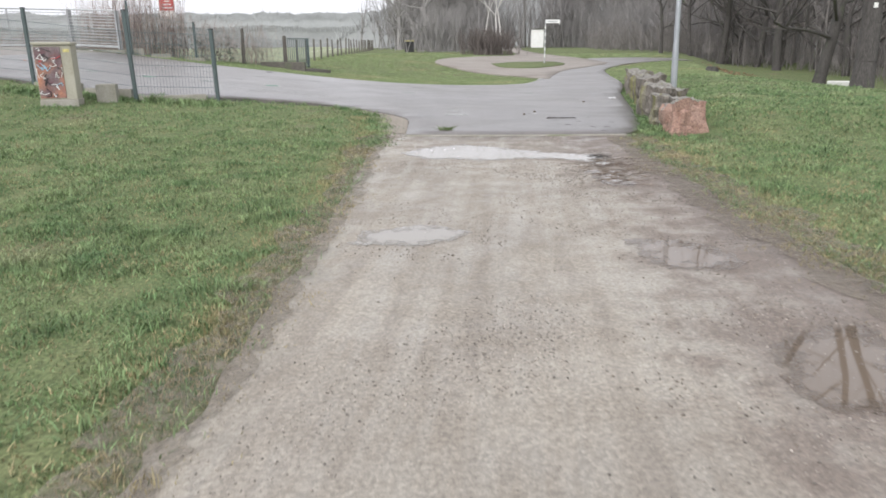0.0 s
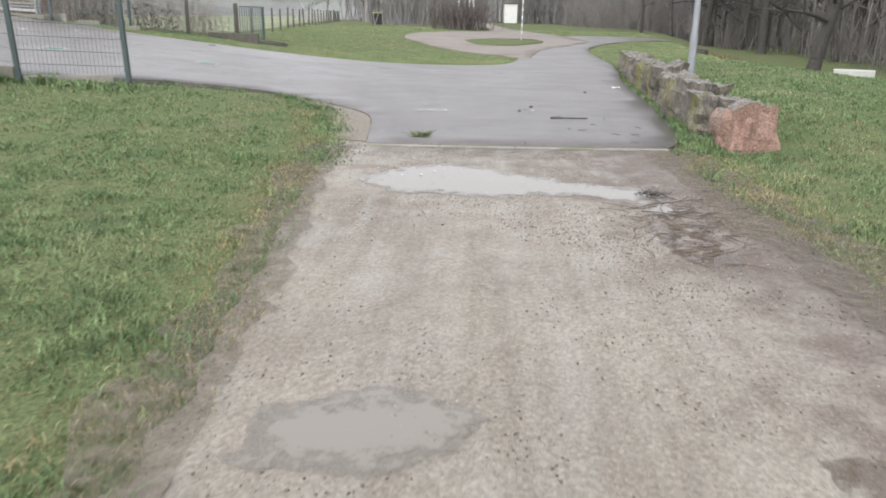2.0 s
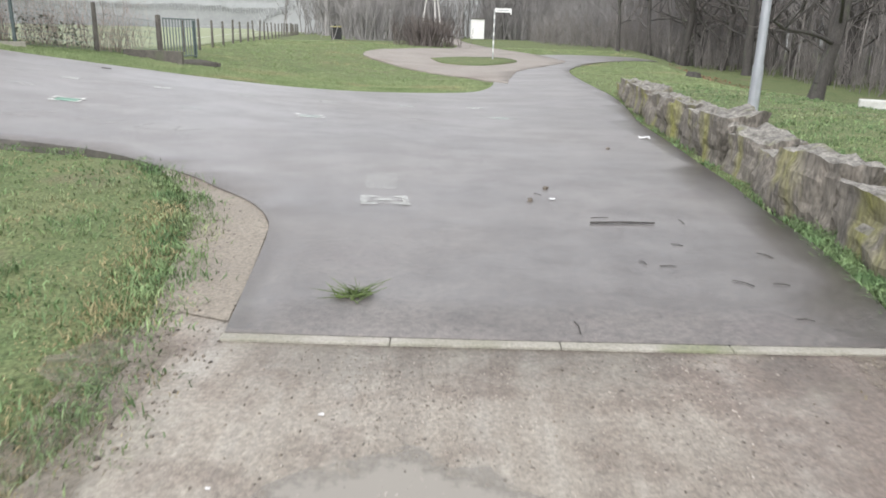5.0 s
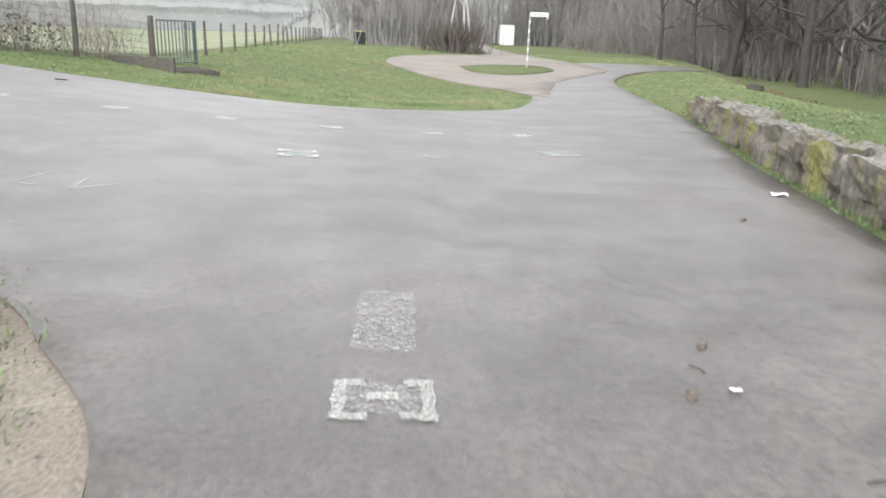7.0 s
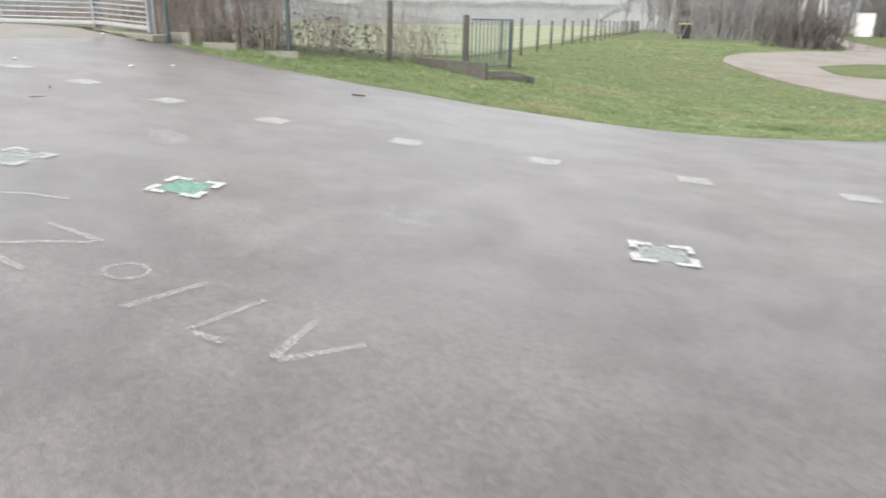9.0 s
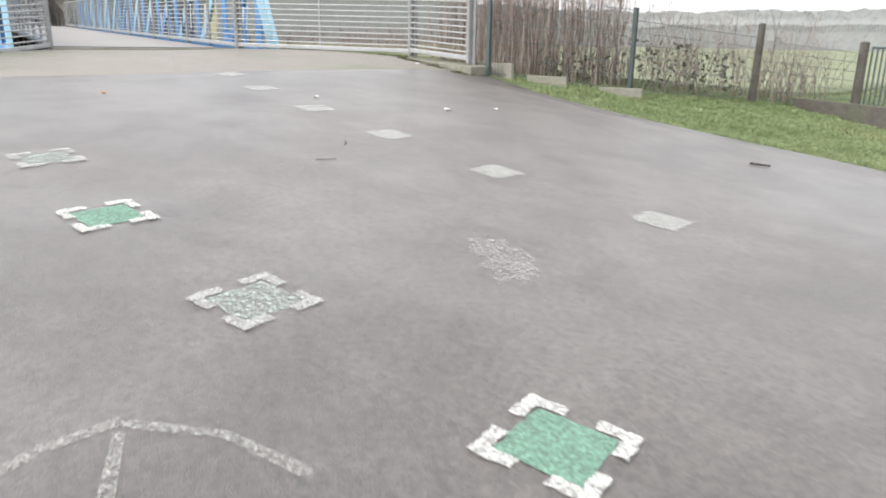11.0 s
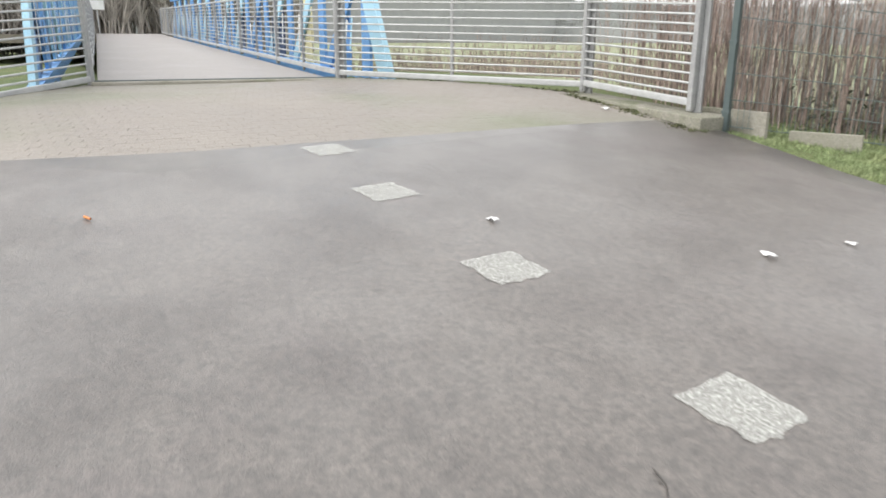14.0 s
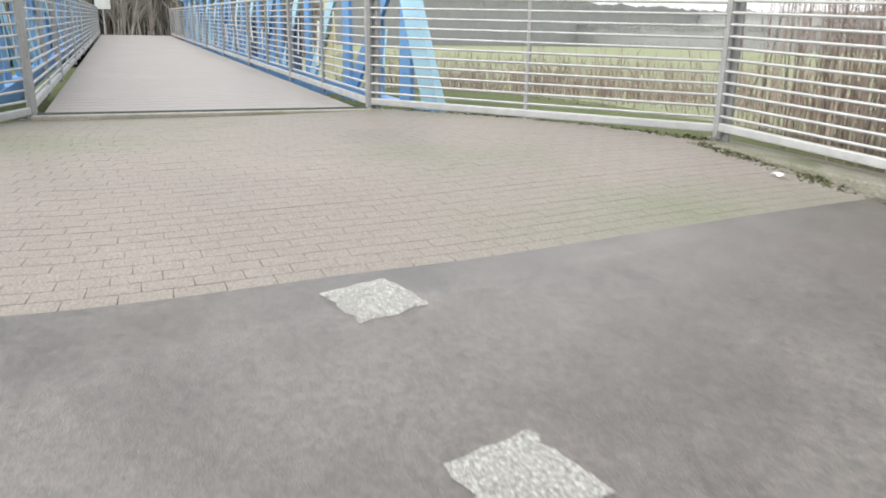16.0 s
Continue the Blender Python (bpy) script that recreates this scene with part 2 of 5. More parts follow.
def asphalt():
    """Wet worn asphalt: crushed stone in dark binder, damp and drying blots without hard edges."""
    geo, noise_at, cells, span, calc, blend, value, finish, N, L = graph("wet_asphalt")
    big, mid, grit = noise_at(0.32, 5, 0.6), noise_at(1.5, 6, 0.7), noise_at(26, 6, 0.8)
    stone, fine = cells(150), noise_at(330, 2)
    both = calc("ADD", calc("MULTIPLY", big, 0.55), calc("MULTIPLY", mid, 0.45))
    damp = span(both, 0.4, 0.6)
    col = blend(damp, (0.088, 0.076, 0.068), (0.136, 0.12, 0.106))
    col = blend(span(noise_at(0.8, 4), 0.52, 0.72, 0, 0.6), col, (0.122, 0.101, 0.096))
    v = calc("MULTIPLY", span(stone.outputs["Color"], 0.0, 1.0, 0.8, 1.2, False), span(grit, 0.34, 0.64, 0.52, 1.24))
    v = calc("MULTIPLY", v, span(fine, 0.3, 0.7, 0.82, 1.18))
    rough = calc("ADD", span(both, 0.4, 0.6, 0.36, 0.5), span(grit, 0.3, 0.7, -0.06, 0.08))
    h = calc("ADD", calc("MULTIPLY", stone.outputs["Distance"], -0.5), calc("MULTIPLY", grit, 2.4))
    bs = N["Principled BSDF"]
    film = calc("ADD", calc("MULTIPLY", noise_at(0.55, 5, 0.65, (1, 1.3, 1)), 0.5), calc("MULTIPLY", mid, 0.5))
    L.new(span(film, 0.38, 0.62, 0.36, 0.82), bs.inputs["Coat Weight"])
    bs.inputs["Coat Roughness"].default_value = 0.38
    return finish(value(col, v), rough, h, 0.6, 0.006, 1.0)


def gravel_surface():
    """Rolled sandy gravel: wheel streaks along the track, muddier towards its right side, pebbles of many tones."""
    geo, noise_at, cells, span, calc, blend, value, finish, N, L = graph("wet_gravel")
    big, mid = noise_at(0.7, 5, 0.6), noise_at(2.6, 5, 0.65)
    streak = noise_at(1.0, 5, 0.65, (4.5, 0.35, 1))
    grit, fine, stone = noise_at(45, 4, 0.7), noise_at(170, 3, 0.7), cells(75)
    col = blend(span(big, 0.38, 0.62), (0.232, 0.203, 0.165), (0.296, 0.265, 0.218))
    col = blend(span(streak, 0.42, 0.66, 0, 0.6), col, (0.3, 0.278, 0.238))
    col = blend(span(streak, 0.5, 0.3, 0, 0.5), col, (0.18, 0.158, 0.132))
    sep = N.new("ShaderNodeSeparateXYZ")
    L.new(geo.outputs["Position"], sep.inputs[0])
    side = calc("ADD", span(sep.outputs[0], 1.2, 3.0, 0, 0.42), calc("MULTIPLY", mid, 0.9))
    side = calc("ADD", side, calc("ADD", span(sep.outputs[1], 6.5, 10.4, 0, 0.17), span(sep.outputs[1], 11.5, 14.0, 0, -0.3)))
    col = blend(span(side, 0.55, 0.85, 0, 0.8), col, (0.145, 0.113, 0.094))
    v = calc("MULTIPLY", span(stone.outputs["Color"], 0, 1, 0.82, 1.2, False), span(grit, 0.32, 0.68, 0.78, 1.18))
    v = calc("MULTIPLY", v, span(fine, 0.3, 0.7, 0.8, 1.2))
    rough = calc("ADD", span(mid, 0.35, 0.65, 0.42, 0.8), span(streak, 0.4, 0.7, 0.0, -0.14))
    h = calc("ADD", calc("MULTIPLY", stone.outputs["Distance"], -0.5), calc("ADD", calc("MULTIPLY", grit, 1.2), calc("MULTIPLY", mid, 2.0)))
    return finish(value(col, v), rough, h, 0.35, 0.008, 0.55)


SOIL = mat("turf_soil", (0.105, 0.14, 0.06), (0.15, 0.17, 0.08), 1.6, 0.95, 45, 0.45, 0.8, c=(0.175, 0.145, 0.1), stain=0.62, spec=0.2)
BLADE = mat("grass_blades", (0.11, 0.185, 0.08), (0.21, 0.275, 0.13), 1.7, 0.65, 6, 0.3, 0, c=(0.34, 0.33, 0.2), stain=0.6, island=0.55, spec=0.25)
GRAVEL = gravel_surface()
MUD = mat("sandy_mud", (0.205, 0.176, 0.138), (0.265, 0.233, 0.188), 2.2, 0.5, 50, 0.3, 0.7, rough2=0.8, c=(0.15, 0.12, 0.09), stain=0.58)
ASPHALT = asphalt()
BRICK = mat("paving_brick", (0.225, 0.2, 0.176), (0.275, 0.25, 0.223), 0.8, 0.42, 90, 0.3, 0.25, rough2=0.65, c=(0.19, 0.198, 0.14), stain=0.58)
JOINT = mat("joint_sand", (0.205, 0.184, 0.157), (0.24, 0.218, 0.187), 4, 0.9, 80, 0.3, 0.3)
CONCRETE = mat("concrete", (0.36, 0.34, 0.3), (0.26, 0.25, 0.2), 3, 0.8, 70, 0.2, 0.3, c=(0.15, 0.17, 0.08), stain=0.62)
GALV = mat("galvanised_steel", (0.53, 0.54, 0.54), (0.42, 0.43, 0.43), 6, 0.45, 120, 0.1, 0.05, metal=0.35)
DULLSTEEL = mat("dull_grey_steel", (0.37, 0.375, 0.375), (0.3, 0.305, 0.305), 6, 0.5, 90, 0.12, 0.05, metal=0.3)
LAMPMETAL = mat("lamp_pole_grey", (0.42, 0.44, 0.46), (0.36, 0.38, 0.4), 4, 0.45, 100, 0.08, 0.05, metal=0.5)
GREENSTEEL = mat("dark_green_coating", (0.06, 0.085, 0.085), (0.075, 0.1, 0.1), 5, 0.4, 100, 0.15, 0.05)
WIRE = mat("green_wire", (0.13, 0.165, 0.165), (0.15, 0.19, 0.19), 5, 0.45, 60, 0.15, 0)
BLUE = mat("blue_paint", (0.11, 0.27, 0.56), (0.15, 0.34, 0.62), 1.5, 0.5, 60, 0.18, 0.05)
SKYBLUE = mat("pale_blue_paint", (0.42, 0.66, 0.78), (0.34, 0.58, 0.74), 1.8, 0.5, 60, 0.12, 0.05)
YELLOW = mat("pale_yellow_paint", (0.62, 0.6, 0.36), (0.55, 0.5, 0.3), 2, 0.55, 60, 0.15, 0.05)
WHITEPAINT = mat("white_paint", (0.8, 0.8, 0.78), (0.7, 0.7, 0.67), 3, 0.5, 80, 0.08, 0.05)
DARKPAINT = mat("dark_blue_paint", (0.03, 0.06, 0.14), (0.05, 0.08, 0.16), 3, 0.5, 60, 0.15, 0.05)
DECK = mat("weathered_deck_boards", (0.29, 0.268, 0.255), (0.36, 0.338, 0.322), 1.0, 0.4, 60, 0.2, 0.2, rough2=0.65)
BARK = mat("dark_wet_bark", (0.055, 0.05, 0.046), (0.082, 0.075, 0.068), 9, 0.85, 40, 0.35, 0.9, c=(0.085, 0.1, 0.06), stain=0.62, stretch=(1, 1, 0.22))
TWIG = mat("bare_twigs", (0.13, 0.11, 0.1), (0.18, 0.155, 0.14), 1, 0.9, 10, 0.2, 0, island=0.35)
# twigs greyed and lightened: distance haze is painted into the base colour
HAZETWIG = mat("haze_tinted_far_twigs", (0.27, 0.258, 0.25), (0.32, 0.307, 0.297), 0.1, 1.0, 1, 0.15, 0, island=0.12, spec=0.0)
BIRCH = mat("birch_bark", (0.62, 0.6, 0.57), (0.5, 0.48, 0.45), 2, 0.8, 20, 0.25, 0.2)
PALEBLADE = mat("pale_far_grass", (0.2, 0.265, 0.12), (0.285, 0.335, 0.175), 0.7, 0.7, 6, 0.25, 0, c=(0.36, 0.32, 0.19), stain=0.57, island=0.35, spec=0.2)
STEM = mat("dry_reed_stems", (0.23, 0.17, 0.15), (0.36, 0.29, 0.25), 1.2, 0.85, 10, 0.2, 0, island=0.6)
LEAF = mat("bramble_leaves", (0.1, 0.11, 0.075), (0.15, 0.145, 0.11), 2, 0.8, 10, 0.2, 0, island=0.4, spec=0.15)
WOOD = mat("weathered_fence_wood", (0.1, 0.091, 0.08), (0.15, 0.137, 0.12), 4, 0.9, 50, 0.3, 0.5, c=(0.12, 0.13, 0.085), stain=0.6)
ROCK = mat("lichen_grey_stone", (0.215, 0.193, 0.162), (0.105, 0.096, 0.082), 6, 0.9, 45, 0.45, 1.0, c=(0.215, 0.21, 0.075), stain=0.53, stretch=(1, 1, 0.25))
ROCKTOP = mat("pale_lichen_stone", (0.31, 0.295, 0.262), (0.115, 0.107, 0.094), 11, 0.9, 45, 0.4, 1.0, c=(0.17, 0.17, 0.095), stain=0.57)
REDROCK = mat("red_sandstone", (0.3, 0.18, 0.138), (0.37, 0.25, 0.2), 6, 0.85, 45, 0.35, 0.9, c=(0.2, 0.17, 0.13), stain=0.58)
CABINET = mat("cabinet_polyester", (0.4, 0.38, 0.31), (0.33, 0.31, 0.24), 3, 0.6, 60, 0.12, 0.1)
PAPER = mat("white_litter", (0.8, 0.8, 0.8), (0.7, 0.7, 0.7), 8, 0.6, 80, 0.05, 0)
BLACK = mat("black_plastic", (0.02, 0.02, 0.02), (0.03, 0.03, 0.03), 4, 0.5, 60, 0.1, 0)
RED = mat("sign_red", (0.55, 0.05, 0.05), (0.5, 0.05, 0.05), 4, 0.4, 60, 0.05, 0)
ORANGE = mat("orange_plastic", (0.7, 0.25, 0.05), (0.6, 0.2, 0.05), 4, 0.5, 60, 0.1, 0)
# haze over the far trees is put into this pale grey base colour
HAZEFAR = mat("haze_tinted_far_trees", (0.37, 0.378, 0.38), (0.335, 0.342, 0.345), 0.25, 1.0, 1.2, 0.06, 0, spec=0.0)
FIELD = mat("pale_wet_field", (0.25, 0.285, 0.175), (0.3, 0.315, 0.215), 0.15, 0.95, 8, 0.2, 0.3, spec=0.1)
CARPAINT = mat("silver_car_paint", (0.36, 0.37, 0.39), (0.33, 0.33, 0.35), 2, 0.4, 60, 0.03, 0, metal=0.2)
GLASS = mat("dark_glass", (0.03, 0.035, 0.04), (0.03, 0.035, 0.04), 2, 0.1, 60, 0.02, 0)
TRACK = mat("pale_track_gravel", (0.225, 0.198, 0.17), (0.28, 0.252, 0.22), 0.5, 0.7, 60, 0.25, 0.4, c=(0.185, 0.155, 0.13), stain=0.58)
TUFT = mat("torn_grass", (0.08, 0.13, 0.03), (0.12, 0.16, 0.05), 4, 0.7, 20, 0.3, 0, island=0.4)


def worn(name, a, keep, scale=14.0, soft=0.2, rough=0.6):
    """Worn road paint: paint colour where it is left, the road's colour where it has gone."""
    m = mat(name, a, tuple(v * 0.85 for v in a), 5, rough, 120, 0.25, 0.3)
    N, L = m.node_tree.nodes, m.node_tree.links
    geo = N.new("ShaderNodeNewGeometry")
    n = N.new("ShaderNodeTexNoise")
    n.inputs["Scale"].default_value, n.inputs["Detail"].default_value, n.inputs["Roughness"].default_value = scale, 8, 0.75
    L.new(geo.outputs["Position"], n.inputs["Vector"])
    r = N.new("ShaderNodeMapRange")
    r.inputs[1].default_value, r.inputs[2].default_value = keep - soft, keep + soft
    L.new(n.outputs[0], r.inputs[0])
    t = N.new("ShaderNodeBsdfTransparent")
    mx = N.new("ShaderNodeMixShader")
    L.new(r.outputs[0], mx.inputs[0])
    L.new(t.outputs[0], mx.inputs[1])
    L.new(N["Principled BSDF"].outputs[0], mx.inputs[2])
    L.new(mx.outputs[0], N["Material Output"].inputs["Surface"])
    return m


PAINT_FRESH = worn("fresh_white_road_paint", (0.76, 0.76, 0.72), 0.46, 50, 0.15)
PAINT_WORN = worn("worn_white_road_paint", (0.62, 0.63, 0.59), 0.51, 75, 0.18)
PAINT_FADED = worn("faded_white_road_paint", (0.6, 0.6, 0.57), 0.57, 55, 0.1)
PAINT_GREEN = worn("green_road_paint", (0.21, 0.39, 0.29), 0.4, 50)
PAINT_PALEGREEN = worn("faded_green_road_paint", (0.5, 0.58, 0.52), 0.53, 50, 0.1)
PAINT_GHOST = worn("almost_gone_road_paint", (0.6, 0.64, 0.59), 0.59, 42, 0.08)
CHALK = worn("chalk_line", (0.52, 0.52, 0.48), 0.55, 60, 0.13)
MARGIN = worn("trodden_margin_soil", (0.225, 0.195, 0.152), 0.55, 11, 0.18, 0.9)


def water(name, colour, keep):
    """Shallow muddy water that ends raggedly among the stones."""
    m = bpy.data.materials.new(name)
    m.use_nodes = True
    N, L = m.node_tree.nodes, m.node_tree.links
    p = N["Principled BSDF"]
    p.inputs["Base Color"].default_value = (*colour, 1)
    p.inputs["Roughness"].default_value, p.inputs["IOR"].default_value, p.inputs["Specular IOR Level"].default_value = 0.03, 1.33, 1.0
    geo = N.new("ShaderNodeNewGeometry")
    n = N.new("ShaderNodeTexNoise")
    n.inputs["Scale"].default_value, n.inputs["Detail"].default_value, n.inputs["Roughness"].default_value = 8.0, 8, 0.75
    r = N.new("ShaderNodeMapRange")
    r.inputs[1].default_value, r.inputs[2].default_value = keep + 0.1, keep + 0.36
    t, mx = N.new("ShaderNodeBsdfTransparent"), N.new("ShaderNodeMixShader")
    L.new(geo.outputs["Position"], n.inputs["Vector"])
    at = N.new("ShaderNodeAttribute")
    at.attribute_name = "shore"
    ad = N.new("ShaderNodeMath")
    ad.operation = "MULTIPLY_ADD"
    L.new(at.outputs["Fac"], ad.inputs[0])
    ad.inputs[1].default_value = 1.6
    L.new(n.outputs[0], ad.inputs[2])
    L.new(ad.outputs[0], r.inputs[0])
    L.new(r.outputs[0], mx.inputs[0])
    L.new(t.outputs[0], mx.inputs[1])
    L.new(p.outputs[0], mx.inputs[2])
    L.new(mx.outputs[0], N["Material Output"].inputs["Surface"])
    return m


WATER = water("milky_puddle_water", (0.245, 0.225, 0.192), 0.3)
BROWNWATER = water("brown_puddle_water", (0.15, 0.118, 0.09), 0.34)

# ---- ground ----
def spread(lo, hi, step, far_lo, far_hi, grow=1.35):
    xs = list(np.arange(lo, hi + 1e-6, step))
    d = step
    while xs[-1] < far_hi:
        d *= grow
        xs.append(xs[-1] + d)
    d = step
    while xs[0] > far_lo:
        d *= grow
        xs.insert(0, xs[0] - d)
    return np.array(xs)


gx = spread(-24, 14, 0.4, -900, 900)
gy = spread(-8, 56, 0.4, -900, 1200)
GX, GY = np.meshgrid(gx, gy)
KERB_Y = 10.6
PATH_L = [(0.1, -9), (0.05, 0), (-0.02, 2.3), (-0.02, 3.1), (-0.08, 3.95), (-0.14, 4.7), (-0.22, 5.95), (-0.45, 8.15), (-0.72, 10.7), (-1.15, 12.6), (-1.5, 13.4), (-2.1, 14.3)]
ROAD_L = [(-0.33, KERB_Y), (-0.4, 11.2), (-0.51, 12.1), (-0.63, 12.6), (-0.88, 13.05), (-1.25, 13.45), (-1.75, 13.95), (-2.9, 14.65), (-4.4, 14.75), (-5.9, 14.1), (-7.4, 14.4), (-8.9, 15.0), (-11, 15.6), (-14.2, 16.2)]
PATH_R = [(3.6, -9), (3.5, 0), (3.3, 3.6), (3.18, 4.4), (3.08, 5.1), (2.98, 5.95), (2.88, 7.25), (2.75, 9.4), (2.72, KERB_Y + 0.02)]
gravel_outline = wobble(smooth_line(PATH_L, 12), 0.1, 0.3, 3) + [(-1.0, 13.5), (-0.5, 12.6), (-0.2, 11.0), (-0.1, KERB_Y), (2.72, KERB_Y)] + wobble(smooth_line(PATH_R[::-1], 12), 0.1, 0.3, 5)
ROAD_R = [(2.72, KERB_Y), (2.95, 11.1), (3.15, 12.2), (3.26, 13.4), (3.4, 14.6), (3.52, 16), (3.68, 17.6), (3.92, 20.2), (4.4, 23.4), (4.8, 26.8), (5.0, 30.2), (5.2, 34.5), (5.6, 38.9), (6.6, 43), (8.5, 47), (12.5, 50.5)]
ROAD_FAR = [(11.5, 52), (7, 52.5), (4.6, 49.5), (3.3, 44), (2.5, 37), (2.05, 32), (1.8, 29.8), (1.2, 27.6), (-0.4, 26.3), (-2.3, 25.1), (-4.3, 24.6), (-6.3, 24.3), (-8.2, 24.0), (-9.8, 23.95), (-11.2, 24.3), (-12.3, 24.6)]
BRICK_EDGE = [(-12.3, 24.6), (-12.43, 21.5), (-12.58, 20.35), (-12.75, 19.4), (-13.05, 18.6), (-13.6, 17.3), (-14.2, 16.2)]
road_outline = smooth_line(ROAD_L[::-1]) + smooth_line(ROAD_R) + smooth_line(ROAD_FAR) + smooth_line(BRICK_EDGE)[1:-1]
GA, GL, GB, GC = (-17.07, 22.88), (-17.69, 19.69), (-13.99, 24.74), (-12.13, 24.43)
GLB = (-15.45, 16.9)
apron_outline = [(-12.3, 24.6), (-12.43, 21.5), (-12.58, 20.35), (-12.75, 19.4), (-13.05, 18.6), (-13.6, 17.3), (-14.2, 16.2), GLB, GL, GA, GB]
turning_outline = wobble(smooth_line([(2.45, 31.6), (1.95, 32.8), (1.1, 35.0), (-0.46, 37.5), (-2.1, 40.4), (-3.1, 42.2), (-3.7, 44.6), (-3.3, 48.6), (-1.2, 53.2), (0.6, 55.8), (1.0, 60), (0.4, 67), (-1, 80), (-3, 105), (1, 105), (1.4, 80), (1.9, 69), (2.7, 62), (3.9, 56.8), (5.8, 51), (6.6, 47), (5.6, 44), (3.7, 39.5), (2.7, 34)], 5), 0.15, 1.2, 7)
island_outline = smooth_line([(-0.4, 44.8), (0.3, 42.4), (1.9, 42.1), (3.3, 43.8), (4.0, 46.0), (3.2, 48.2), (1.3, 47.6), (-0.4, 44.8)], 5)[:-1]

field_outline = [(-10.6, 35.5), (-11.9, 50), (-16, 72), (-20.5, 110), (-40, 240), (-300, 240), (-300, 36), (-60, 31.5), (-24, 27.5), (-17, 26.2), (-13.5, 26.6), (-11.2, 30.5)]
gz = H(GX, GY) + hollow(GX, GY)
cover = inside(GX, GY, road_outline) | inside(GX, GY, apron_outline) | inside(GX, GY, gravel_outline)
gz = gz - 0.08 * cover - 0.25 * inside(GX, GY, field_outline)
ny, nx = GX.shape
idx = np.arange(nx * ny).reshape(ny, nx)
gf = np.stack([idx[:-1, :-1], idx[:-1, 1:], idx[1:, 1:], idx[1:, :-1]], -1).reshape(-1, 4)
ground = new("ground", raw_mesh("ground", np.stack([GX, GY, gz], -1).reshape(-1, 3), gf, SOIL, True))
tagged(ground, "damp winter turf and soil reaching to the horizon", "ground", kind="structure")

gravel = tagged(new("gravel_path", sheet("gravel_path", gravel_outline, GRAVEL, 0.012, 0.5)), "wet compacted gravel path with loose stones and ruts", "path", kind="structure")
road = tagged(new("road", sheet("road", road_outline, ASPHALT, 0.03, 0.5)), "wet grey asphalt road junction with painted marks", "road", kind="structure")
turning = tagged(new("gravel_turning_place", sheet("gravel_turning_place", turning_outline, TRACK, 0.045, 1.0)), "pale gravel turning place beside the road", "path", kind="structure")
island_bed = tagged(new("grass_island", sheet("grass_island", island_outline, SOIL, 0.07, 1.0)), "small grass island in the gravel turning place", "verge", kind="structure")
apron_bed = tagged(new("pavement", sheet("pavement", apron_outline, JOINT, 0.0262, 0.5)), "brick paved apron in front of the bridge", "pavement", kind="structure")
field = tagged(new("field", sheet("field", field_outline, FIELD, 0.03, 2.5, 0.4)), "pale green wet pasture behind the fence", "field", kind="structure")

mud_outline = wobble([(-0.75, 10.9), (-1.05, 12.3), (-1.45, 13.25), (-2.0, 14.1), (-1.8, 14.1), (-1.2, 13.5), (-0.8, 13.0), (-0.56, 12.4), (-0.42, 11.3), (-0.36, 10.75)], 0.04, 0.2, 2)
tagged(new("muddy_shoulder", sheet("muddy_shoulder", mud_outline, MUD, 0.018, 0.2, 0)), "brown trodden mud between grass and asphalt", "verge", kind="structure")

# trodden soil along both edges of the path
left_margin = wobble([(x - 0.26, y) for x, y in smooth_line(PATH_L[1:9], 14)], 0.22, 0.3, 5) + wobble([(x + 0.14, y) for x, y in smooth_line(PATH_L[1:9], 14)][::-1], 0.12, 0.2, 8)
right_margin = wobble([(x + 0.34, y) for x, y in smooth_line(PATH_R[1:], 14)], 0.24, 0.3, 6) + wobble([(x - 0.3, y) for x, y in smooth_line(PATH_R[1:], 14)][::-1], 0.2, 0.25, 9)
for line in (left_margin, right_margin):
    tagged(new("path_margin", sheet("path_margin", line, MARGIN, 0.02, 0.25, 0)), "trodden brown soil along the path edge", "verge", kind="structure")

# kerb strip between gravel and asphalt
for k in range(4):
    x0, x1 = -0.34 + k * 0.77, -0.34 + (k + 1) * 0.77 - 0.004
    a = math.atan2(h1(x1, KERB_Y) - h1(x0, KERB_Y), x1 - x0)
    bm = box(x1 - x0, 0.08, 0.2, 0.008)
    solid("kerb_stone", bm, CONCRETE, "worn concrete edging stone flush with the gravel", "kerb", "edging stones", "",
          pose((x0 + x1) / 2, KERB_Y - 0.02, h1((x0 + x1) / 2, KERB_Y) - 0.174, 0, -math.degrees(a), 0))


# ---- puddles ----
def puddle(pts, label, seed, lift, wet=None):
    cxy = (sum(p[0] for p in pts) / len(pts), sum(p[1] for p in pts) / len(pts))
    pts = [(cxy[0] + (x - cxy[0]) * 1.08 + 0.03 * (1 if x > cxy[0] else -1), cxy[1] + (y - cxy[1]) * 1.12 + 0.03 * (1 if y > cxy[1] else -1)) for x, y in pts]
    line = wobble(smooth_line(pts + pts[:1], 9)[:-1], 0.09, 0.2, seed)
    line = wobble(line, 0.04, 0.06, seed + 9)
    me = sheet("puddle", line, wet or WATER, lift, 0.07, 0)
    co = np.array([v.co for v in me.vertices])
    ol = np.array(line)
    dist = np.sqrt(np.min((co[:, None, 0] - ol[None, :, 0]) ** 2 + (co[:, None, 1] - ol[None, :, 1]) ** 2, axis=1))
    me.attributes.new("shore", "FLOAT", "POINT").data.foreach_set("value", np.minimum(dist, 0.3).astype(np.float32))
    solid("puddle", me, wet or WATER, label, "puddle", "puddles on the gravel", "structure")


